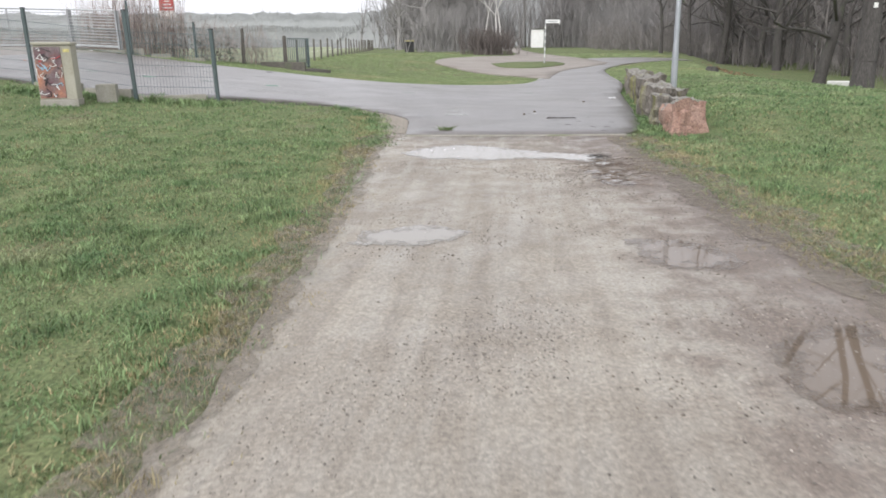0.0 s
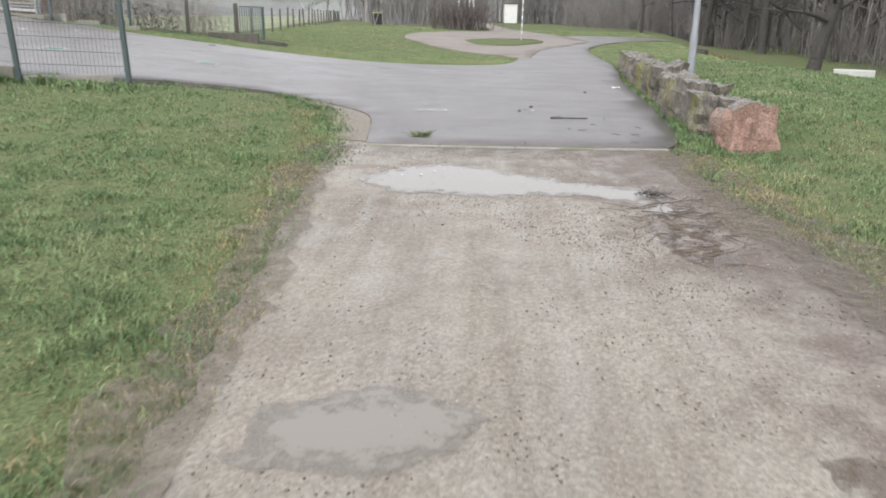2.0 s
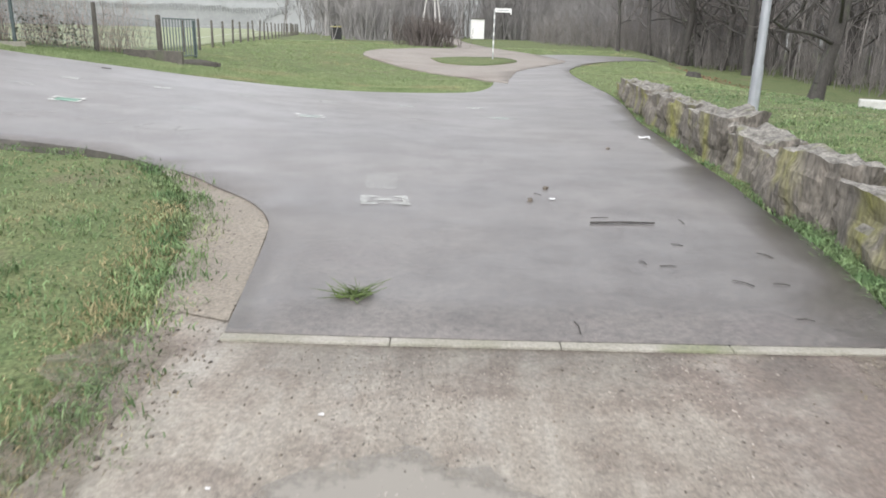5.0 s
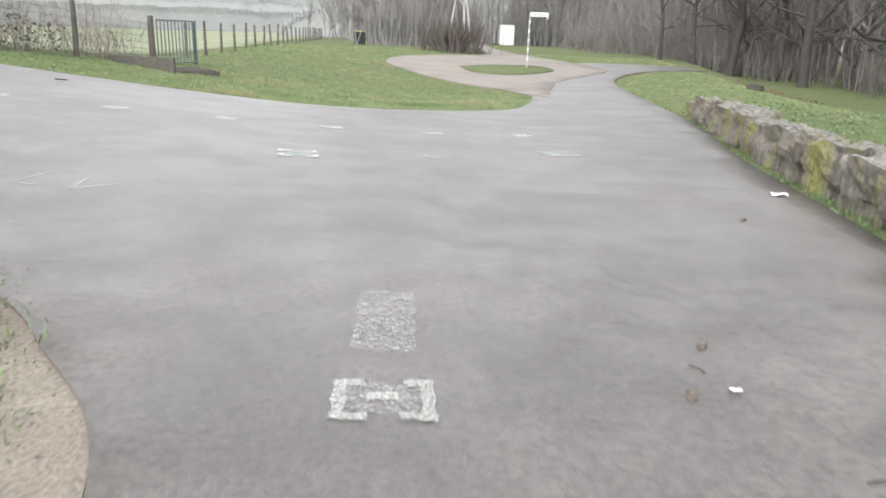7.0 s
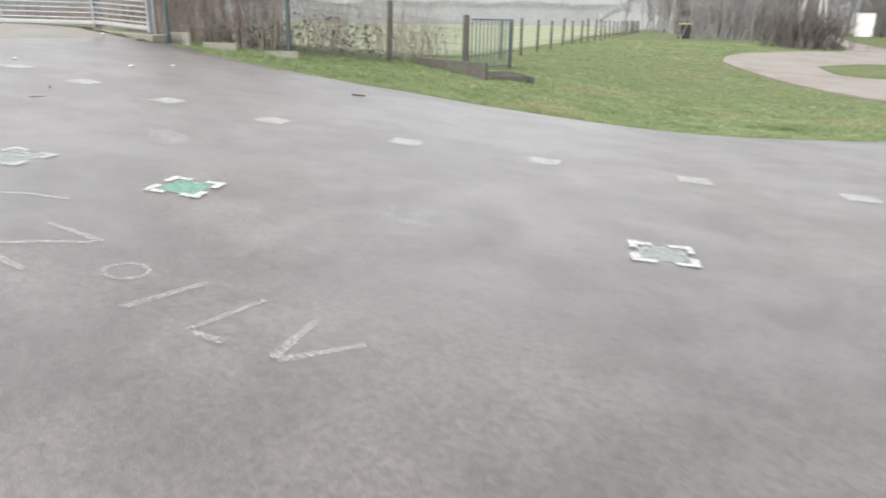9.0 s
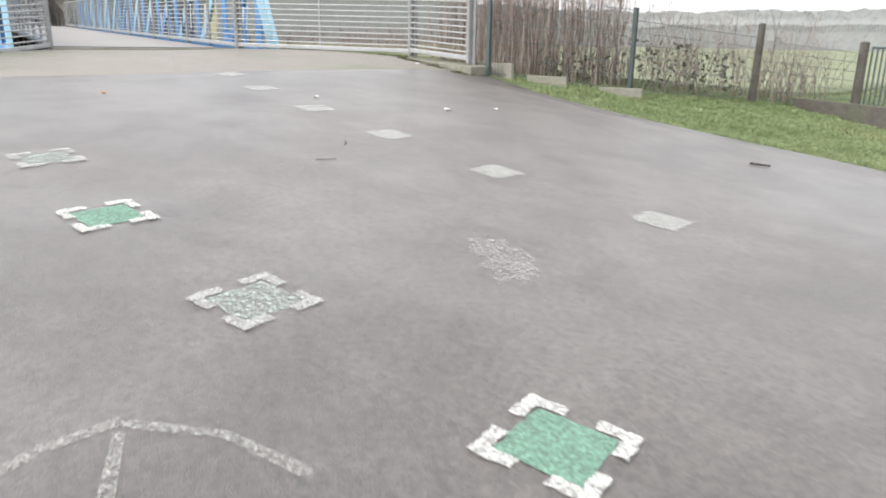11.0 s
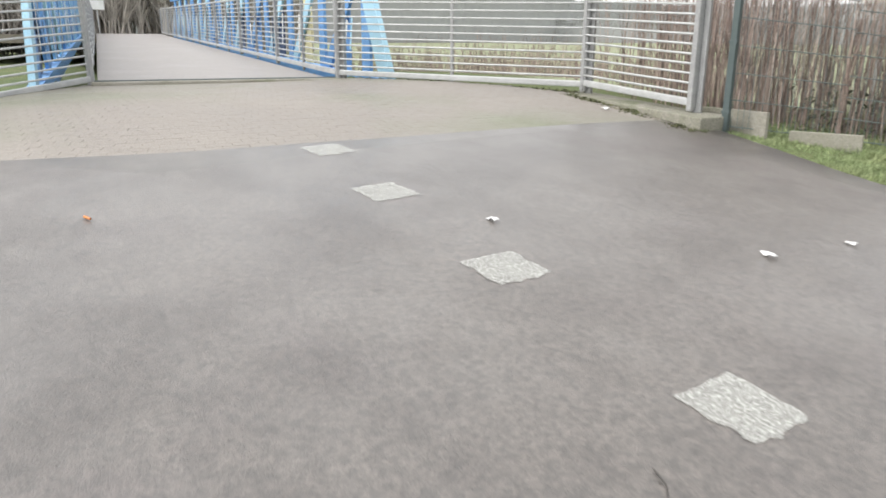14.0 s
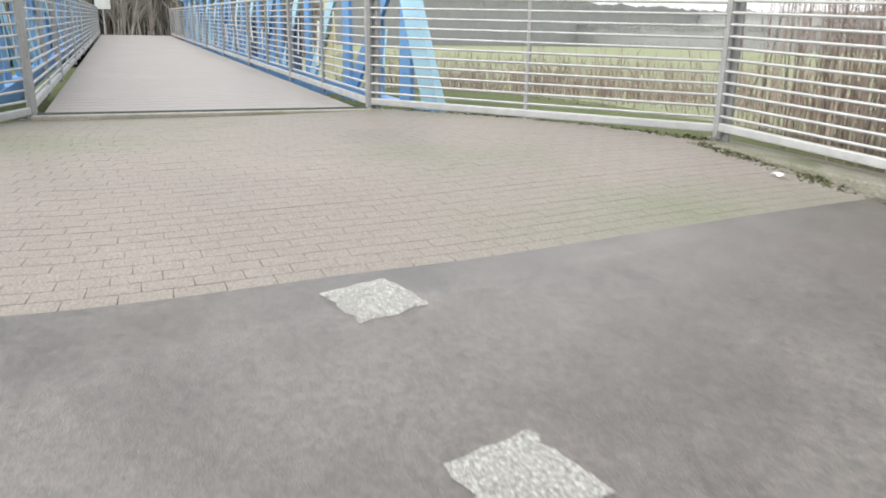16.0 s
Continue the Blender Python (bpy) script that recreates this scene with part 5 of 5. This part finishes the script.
grass("edge_straw", 7000, -1.6, 0.6, 0.5, 13, rim(PATH_L, 0.22, -0.12), 0.008, 0.03, "trodden straw along the path edge", 21, 4, 0.0022, 0.03, STRAW, 0.012, True)
grass("edge_straw", 6000, 2.3, 4.2, 2, 10.5, rim(PATH_R, 0.26, 0.12), 0.008, 0.03, "trodden straw along the path edge", 22, 4, 0.0022, 0.03, STRAW, 0.012, True)
grass("edge_grass", 2600, -1.6, 0.6, 0.5, 13, rim(PATH_L, 0.08, -0.02), 0.012, 0.045, "ragged grass creeping over the gravel", 23, 4, 0.0025, 0.03, None, 0.012, True)
grass("edge_grass", 2200, 2.3, 4.0, 2, 10.5, rim(PATH_R, 0.1, 0.03), 0.012, 0.045, "ragged grass creeping over the gravel", 24, 4, 0.0025, 0.03, None, 0.012, True)
grass("edge_grass", 2200, -2.6, -0.3, 9.5, 14.4, rim(PATH_L, 0.16, -0.02), 0.015, 0.06, "ragged grass over the muddy shoulder", 27, 4, 0.003, 0.04, None, 0.014, True)
MOSS = mat("dark_moss", (0.1, 0.115, 0.06), (0.15, 0.15, 0.085), 3, 0.9, 30, 0.3, 0, island=0.4, spec=0.2)


def seam(x, y):
    """The seam where the apron meets plinth and railing."""
    ax, ay, bx, by = GB[0] - 0.0, GB[1] - 0.28, GC[0] + 0.3, GC[1] - 0.32
    d1 = np.abs((x - ax) * (by - ay) - (y - ay) * (bx - ax)) / math.hypot(bx - ax, by - ay)
    d2 = np.abs((x - GA[0]) * (GB[1] - GA[1]) - (y - GA[1]) * (GB[0] - GA[0])) / math.hypot(GB[0] - GA[0], GB[1] - GA[1])
    return np.where(x > ax, np.exp(-(d1 / 0.09) ** 2), np.exp(-(d2 / 0.07) ** 2) * np.clip((x - GA[0]) / 3, 0, 1) * 0.6)


grass("moss_strip", 2600, GA[0], GC[0] + 0.4, 22.6, 24.9, seam, 0.008, 0.03, "dark moss and weeds along the plinth", 25, 4, 0.0035, 0.03, MOSS, 0.028, True)
thicket("dead_grass", 1500, lambda g: (g.uniform(-26, -13.5), g.uniform(25.8, 33)), 0.35, 0.9, 0.006, STEM, "pale dead grass standing behind the railing", 26, 0.25, 2, "dead grass", -0.05, 2)

# ---- loose stones on the gravel ----
def stones(name, n, xlo, xhi, ylo, yhi, weight, smin, smax, material, label, seed):
    rng = np.random.default_rng(seed)
    m = n * 6
    x, y = rng.uniform(xlo, xhi, m), rng.uniform(ylo, yhi, m)
    keep = inside(x, y, gravel_outline) & (rng.random(m) < weight(x, y))
    x, y = x[keep][:n], y[keep][:n]
    k = len(x)
    s = smin + (smax - smin) * rng.random(k) ** 3
    z = H(x, y) + 0.012 + s * 0.2
    o = np.array([[1, 0, 0], [0, 1, 0], [-1, 0, 0], [0, -1, 0], [0, 0, 0.7], [0, 0, -0.7]], float)
    rot = rng.uniform(0, 6.28, k)
    j = 1 + rng.normal(0, 0.2, (k, 6, 1))
    q = o[None] * j
    vx = q[..., 0] * np.cos(rot)[:, None] - q[..., 1] * np.sin(rot)[:, None] * 0.75
    vy = q[..., 0] * np.sin(rot)[:, None] + q[..., 1] * np.cos(rot)[:, None] * 0.75
    v = np.stack([x[:, None] + vx * s[:, None], y[:, None] + vy * s[:, None], z[:, None] + q[..., 2] * s[:, None]], -1).reshape(-1, 3)
    f0 = np.array([[0, 1, 4], [1, 2, 4], [2, 3, 4], [3, 0, 4], [1, 0, 5], [2, 1, 5], [3, 2, 5], [0, 3, 5]])
    f = (np.arange(k)[:, None, None] * 6 + f0[None]).reshape(-1, 3)
    return tagged(new(name, raw_mesh(name, v, f, material)), label, "gravel", kind="stuff")


PEBBLE = mat("wet_pebbles", (0.2, 0.178, 0.152), (0.36, 0.325, 0.285), 9, 0.5, 60, 0.3, 0.2, island=0.6)
CRUMB = mat("dark_crumbs", (0.13, 0.112, 0.09), (0.19, 0.16, 0.13), 6, 0.7, 60, 0.3, 0, island=0.5)


def patchy(x, y):
    return np.array([max(0.02, noise.noise(Vector((a * 1.1, b * 0.8, 3.3))) * 2.0 + 0.15) for a, b in zip(x, y)]) * (0.35 + 0.65 * sg((x - 0.9) / 0.4))


stones("loose_gravel", 26000, -0.6, 3.6, 0.6, 10.5, patchy, 0.0025, 0.0085, PEBBLE, "loose wet stones scattered on the path", 1)
stones("loose_gravel", 900, -1.2, 2.8, 7.5, 10.58, lambda x, y: 0.3 + 0.7 * (y > 9), 0.002, 0.009, CRUMB, "dark crumbs of bark and soil before the edging", 2)
stones("loose_gravel", 900, -2.2, -0.3, 9.5, 14, lambda x, y: np.clip(1.2 - (y - 9.5) * 0.0, 0, 1), 0.004, 0.016, CRUMB, "crumbs of soil on the muddy shoulder", 3)


def shores(x, y):
    """Thick round the puddles."""
    w = 0
    for a, b, r in ((2.45, 3.4, 0.5), (2.3, 4.95, 0.42), (0.5, 5.38, 0.48), (2.15, 7.5, 0.5), (1.5, 8.2, 0.7), (1.9, 6.2, 0.6)):
        d = np.hypot(x - a, (y - b) * 1.1)
        w = w + np.exp(-((d - r) / 0.24) ** 2)
    blot = np.array([noise.noise(Vector((a * 2.6, b * 2.2, 8.1))) for a, b in zip(x, y)])
    return np.clip(w, 0, 1) * np.clip(0.25 + 2.2 * blot, 0.03, 1)


stones("loose_gravel", 5000, -0.3, 3.3, 2.2, 9.4, shores, 0.003, 0.0095, CRUMB, "dark wet stones washed up round the puddles", 4)

# ---- painted marks on the road ----
LIFT = 0.034


def flat(name, outline, material, label, category, lift=LIFT, group="", parent=None):
    me = sheet(name, outline, material, lift, 0.5, 0)
    ob = new(name, me)
    if parent:
        ob.parent = parent
        return tagged(ob, label) if label else ob
    return tagged(ob, label, category, group)


def quad(cx, cy, w, h, yaw, x=0.0, y=0.0):
    c, s = math.cos(radians(yaw)), math.sin(radians(yaw))
    return [(cx + (x + a * w / 2) * c - (y + b * h / 2) * s, cy + (x + a * w / 2) * s + (y + b * h / 2) * c) for a, b in ((-1, -1), (1, -1), (1, 1), (-1, 1))]


def ragged(pts, amount, seed, n=9):
    """An outline with worn, uneven edges."""
    line = []
    for k, (x1, y1) in enumerate(pts):
        x2, y2 = pts[(k + 1) % len(pts)]
        line += [(x1 + (x2 - x1) * i / n, y1 + (y2 - y1) * i / n) for i in range(n)]
    return wobble(wobble(line, amount * 0.4, 0.11, seed), amount, 0.03, seed + 4)


outer = [(-12.3, 20.38, 5), (-11.16, 20.21, 2), (-9.85, 20.1, 0), (-8.55, 20.05, 0), (-7.2, 20.03, 3), (-5.84, 20.17, 9), (-4.38, 20.48, 14), (-3.01, 20.85, 15), (-1.6, 21.17, 14), (-0.17, 21.5, 15), (1.16, 22.0, 20)]
for k, (x, y, a) in enumerate(outer):
    flat("painted_square", ragged(quad(x, y, 0.31, 0.31, a), 0.026, k), PAINT_WORN, "worn white painted square on the asphalt", "road mark", group="outer painted squares")


def framed(x, y, a, green, white, label):
    root = flat("framed_square", ragged(quad(x, y, 0.3, 0.3, a), 0.014, x), green, label, "road mark", group="inner painted squares")
    for sx in (-1, 1):
        for sy in (-1, 1):
            flat("corner_mark", ragged(quad(x, y, 0.15, 0.055, a, sx * 0.13, sy * 0.18), 0.013, sx + 3 * sy + x, 6), white, "white corner stroke", "", LIFT + 0.004, "", root)
            flat("corner_mark", ragged(quad(x, y, 0.055, 0.15, a, sx * 0.18, sy * 0.13), 0.013, sy + 5 * sx + y, 6), white, "white corner stroke", "", LIFT + 0.008, "", root)


framed(-7.53, 17.3, 2, PAINT_GREEN, PAINT_FRESH, "green square with white corner strokes")
framed(-6.11, 17.44, 8, PAINT_PALEGREEN, PAINT_WORN, "faded green square with white corner strokes")
framed(-4.65, 17.7, 14, PAINT_GREEN, PAINT_FRESH, "green square with white corner strokes")
flat("painted_square", ragged(quad(-3.1, 18.14, 0.34, 0.36, 15), 0.08, 2), PAINT_GHOST, "very faded pale green painted square", "road mark", group="inner painted squares")
framed(-1.44, 18.52, 16, PAINT_PALEGREEN, PAINT_FRESH, "pale green square with white corner strokes")
flat("painted_square", ragged(quad(0.04, 19.2, 0.36, 0.3, 22), 0.05, 2), PAINT_FADED, "almost gone white painted square", "road mark", group="inner painted squares")
framed(1.53, 20.04, 30, PAINT_PALEGREEN, PAINT_WORN, "pale green square with white corner strokes")
framed(-8.97, 17.37, 0, PAINT_PALEGREEN, PAINT_WORN, "faded green square with white corner strokes")
flat("paint_smear", ragged(quad(-5.88, 18.72, 0.6, 0.24, 150), 0.1, 4), PAINT_FADED, "smeared remains of pale road paint", "road mark")
# field with bracket strokes near the path
hm = flat("start_field", ragged(quad(0.07, 14.05, 0.28, 0.74, 5), 0.03, 3), PAINT_FADED, "worn white start field with bracket strokes", "road mark")
for x, y, w, h in ((-0.17, -0.1, 0.05, 0.3), (0.17, -0.1, 0.05, 0.3), (-0.12, 0.03, 0.09, 0.05), (0.12, 0.03, 0.09, 0.05), (-0.12, -0.23, 0.12, 0.05), (0.13, -0.23, 0.14, 0.05), (0.0, -0.08, 0.12, 0.06)):
    flat("bracket_stroke", ragged(quad(0.15, 13.35, w, h, 6, x, y), 0.014, 2 + x * 9, 6), PAINT_WORN, "", "", LIFT + 0.004, "", hm)
flat("bracket_field", ragged(quad(0.15, 13.26, 0.3, 0.22, 6), 0.03, 5), PAINT_FADED, "almost gone pale field inside white brackets", "road mark")


def stroke(name, pts, w, label):
    l, r = [], []
    for k, p in enumerate(pts):
        a, b = Vector(pts[max(k - 1, 0)]), Vector(pts[min(k + 1, len(pts) - 1)])
        d = (b - a).normalized()
        l.append((p[0] - d.y * w, p[1] + d.x * w))
        r.append((p[0] + d.y * w, p[1] - d.x * w))
    return flat(name, wobble(l + r[::-1], 0.012, 0.05, 1), CHALK, label, "chalk mark", LIFT, "chalk marks on the asphalt")


for pts in ([(-5.44, 16.18), (-5.55, 16.45), (-5.56, 16.69)], [(-5.54, 16.69), (-5.3, 16.9), (-4.98, 17.01)], [(-5.5, 16.66), (-5.17, 16.5), (-4.86, 16.39)],
            [(-4.68, 16.64), (-4.2, 16.61)], [(-4.23, 16.58), (-4.47, 16.4), (-4.69, 16.2)], [(-4.65, 16.18), (-4.18, 16.12)],
            [(-3.34, 16.52), (-3.45, 16.08)], [(-2.98, 16.51), (-3.05, 16.07)], [(-3.02, 16.06), (-2.85, 16.08)], [(-2.64, 16.46), (-2.58, 16.07)], [(-2.56, 16.07), (-2.33, 16.38)]):
    stroke("chalk_stroke", pts, 0.022, "rubbed white chalk stroke on the asphalt")
ring = [(-3.77 + 0.115 * math.cos(k * 0.5236), 16.39 + 0.1 * math.sin(k * 0.5236)) for k in range(12)]
for k in range(3):
    stroke("chalk_stroke", [ring[(k * 4 + j) % 12] for j in range(5)], 0.014, "rubbed curved chalk stroke on the asphalt")

# ---- litter and twigs ----
def lying(name, pts, r, material, label, category, group="", lift=LIFT):
    p = [Vector((x, y, h1(x, y) + lift + r * 0.8)) for x, y in pts]
    return tagged(new(name, tubes(name, [(p[k], p[k + 1], r, r * 0.8) for k in range(len(p) - 1)], material, 6)), label, category, group)


lying("stick", [(1.72, 12.72), (1.95, 12.76), (2.2, 12.76)], 0.009, BARK, "straight dark stick lying on the asphalt", "stick")
random.seed(17)
for x, y in ((2.42, 12.83), (2.56, 11.43), (2.35, 11.44), (1.87, 11.79), (2.01, 11.73), (1.44, 13.68), (-8.67, 23.83), (-8.42, 19.48), (-8.02, 19.04), (1.82, 12.9), (2.2, 12.2), (2.7, 12.0), (2.45, 10.9), (1.3, 10.75)):
    a = random.uniform(0, 3)
    l = random.uniform(0.03, 0.08)
    lying("twig", [(x - l * math.cos(a), y - l * math.sin(a)), (x + 0.01, y + 0.015), (x + l * math.cos(a), y + l * math.sin(a))], 0.003, BARK, "small dark twig on the wet asphalt", "twig", "twigs on the road")
for x, y in ((1.54, 13.94), (2.65, 16.62), (1.35, 13.43)):
    boulder(x, y, 0.045, 0.035, 0.03, random.uniform(0, 90), CRUMB, "small clod of dark soil on the asphalt", random.randint(1, 50), None, -0.02)
c = (0.19, 11.09)
segs = []
for k in range(70):
    a, l = random.uniform(0, 6.28), random.uniform(0.05, 0.16)
    p = Vector((c[0] + random.gauss(0, 0.04), c[1] + random.gauss(0, 0.035), h1(*c) + 0.035))
    segs.append((p, p + Vector((l * math.cos(a), l * math.sin(a) * 0.7, random.uniform(0.01, 0.07))), 0.004, 0.001))
tagged(new("grass_clump", tubes("grass_clump", segs, TUFT, 3, False)), "torn green grass clump lying on the asphalt", "grass clump")
segs = []
for k in range(60):
    a, l = random.uniform(0, 6.28), random.uniform(0.03, 0.1)
    p = Vector((2.14 + random.gauss(0, 0.05), 8.62 + random.gauss(0, 0.04), h1(2.14, 8.62) + 0.03))
    segs.append((p, p + Vector((l * math.cos(a), l * math.sin(a), random.uniform(0.0, 0.05))), 0.003, 0.001))
tagged(new("twig_heap", tubes("twig_heap", segs, BARK, 4, False)), "small heap of wet twigs and leaves in the puddle", "twigs")


rng = random.Random(23)
segs = []
for k in range(120):
    a, l = rng.gauss(0.5, 0.9), rng.uniform(0.06, 0.3)
    x, y = 2.2 + rng.gauss(0, 0.2), 7.85 + rng.gauss(0, 0.33)
    p = Vector((x, y, h1(x, y) + 0.02))
    for q in range(3):
        e = p + Vector((l / 3 * math.cos(a), l / 3 * math.sin(a), rng.uniform(-0.003, 0.006)))
        segs.append((tuple(p), tuple(e), 0.0028, 0.0022))
        p, a = e, a + rng.gauss(0, 0.3)
tagged(new("twig_litter", tubes("twig_litter", segs, mat("wet_brown_twigs", (0.11, 0.08, 0.06), (0.2, 0.16, 0.12), 3, 0.6, 20, 0.2, 0, island=0.4), 4, False)), "thin brown twigs and straw washed together in the puddle", "twigs", kind="stuff")


def scrap(x, y, s, material, label, seed, lift=LIFT):
    rng = random.Random(seed)
    bm = bmesh.new()
    g = [[bm.verts.new((x + (i - 1.5) * s / 3, y + (j - 1) * s * 0.25, h1(x, y) + lift + 0.004 + rng.uniform(0, 0.25) * s)) for j in range(3)] for i in range(4)]
    for i in range(3):
        for j in range(2):
            bm.faces.new((g[i][j], g[i + 1][j], g[i + 1][j + 1], g[i][j + 1]))
    ex = bmesh.ops.extrude_face_region(bm, geom=bm.faces[:])["geom"]
    bmesh.ops.translate(bm, vec=(0, 0, -0.003), verts=[v for v in ex if isinstance(v, bmesh.types.BMVert)])
    bmesh.ops.recalc_face_normals(bm, faces=bm.faces[:])
    solid("paper_scrap", bm, material, label, "litter", "scraps of litter")


scrap(3.4, 17.8, 0.16, PAPER, "white crumpled packet near the boulders", 1)
scrap(-9.35, 21.47, 0.08, PAPER, "white paper scrap on the asphalt", 2)
scrap(-9.26, 22.14, 0.06, PAPER, "tiny white paper scrap on the asphalt", 3)
scrap(-10.42, 20.47, 0.075, PAPER, "torn white scrap beside a painted square", 4)
scrap(-12.9, 24.0, 0.1, PAPER, "white scrap below the plinth", 5)
scrap(1.54, 13.49, 0.05, PAPER, "tiny pale scrap on the asphalt", 6)
for k, (x, y) in enumerate(((0.36, 9.22), (0.2, 9.2), (0.23, 9.92), (-0.04, 9.47), (0.46, 9.36), (-0.1, 8.99))):
    scrap(x, y, (0.026, 0.018, 0.02, 0.014, 0.018, 0.015)[k], PAPER, "tiny pale scrap on the wet gravel", 20 + k, 0.018)
lying("stick", [(-6.52, 22.77), (-6.38, 22.89)], 0.011, BARK, "short dark stick near the road edge", "stick")
lying("plastic_tube", [(-11.51, 18.56), (-11.45, 18.58)], 0.008, ORANGE, "short orange plastic piece on the asphalt", "litter")

# ---- bricks of the apron ----
brick_me = bpy.data.meshes.new("brick")
bm = box(0.197, 0.097, 0.05, 0.002)
bm.to_mesh(brick_me)
bm.free()
brick_me.materials.append(BRICK)
edge = np.array(smooth_line(BRICK_EDGE, 20))
tang = np.gradient(edge, axis=0)
tang /= np.linalg.norm(tang, axis=1, keepdims=True)
cells = []
for r in range(62):
    line = edge + np.stack([tang[:, 1], -tang[:, 0]], 1) * (0.055 + 0.1 * r)
    run = np.concatenate([[0], np.cumsum(np.linalg.norm(np.diff(line, axis=0), axis=1))])
    s = 0.1 if r % 2 else 0.0
    while s < run[-1]:
        p = [np.interp(s, run, line[:, k]) for k in (0, 1)]
        q = [np.interp(s, run, tang[:, k]) for k in (0, 1)]
        cells.append((p[0], p[1], r, math.atan2(q[1], q[0])))
        s += 0.2
cx = np.array([c[0] for c in cells])
cy = np.array([c[1] for c in cells])
ok = inside(cx, cy, apron_outline)
cz = H(cx, cy)
rng = random.Random(3)
near_cells, rest = [], []
for k in np.nonzero(ok)[0]:
    (near_cells if cells[k][2] < 10 and 18.4 < cy[k] < 24.2 else rest).append(k)
near_cells, rest = near_cells[:300], near_cells[300:] + rest
for k in near_cells:
    b = new("brick", brick_me)
    b.parent = apron_bed
    gx0 = float(H(cx[k] + 0.1, cy[k]) - H(cx[k] - 0.1, cy[k])) / 0.2
    gy0 = float(H(cx[k], cy[k] + 0.1) - H(cx[k], cy[k] - 0.1)) / 0.2
    up = Vector((-gx0, -gy0, 1)).normalized()
    ex = Vector((math.cos(cells[k][3]), math.sin(cells[k][3]), 0))
    ax = (ex - up * ex.dot(up)).normalized()
    ay = up.cross(ax)
    turn = Matrix((ax, ay, up)).transposed().to_4x4()
    b.matrix_world = Matrix.Translation((cx[k], cy[k], cz[k] - 0.022 + rng.uniform(-0.0005, 0.0005))) @ turn
bv = np.array([v.co for v in brick_me.vertices])
bf = [list(p.vertices) for p in brick_me.polygons]
vv, ff = [], []
for i, k in enumerate(rest):
    c, s = math.cos(cells[k][3]), math.sin(cells[k][3])
    dx, dy = bv[:, 0] * c - bv[:, 1] * s, bv[:, 0] * s + bv[:, 1] * c
    hx = (H(cx[k] + 0.1, cy[k]) - H(cx[k] - 0.1, cy[k])) / 0.2
    hy = (H(cx[k], cy[k] + 0.1) - H(cx[k], cy[k] - 0.1)) / 0.2
    vv.append(np.stack([cx[k] + dx, cy[k] + dy, cz[k] - 0.022 + bv[:, 2] + dx * hx + dy * hy + rng.uniform(-0.0006, 0.0006)], 1))
    ff += [[i * len(bv) + q for q in f] for f in bf]
bricks = new("bricks", mesh_from("bricks", np.concatenate(vv), ff, BRICK))
bricks.parent = apron_bed
tagged(bricks, "rows of worn paving bricks", kind="stuff")
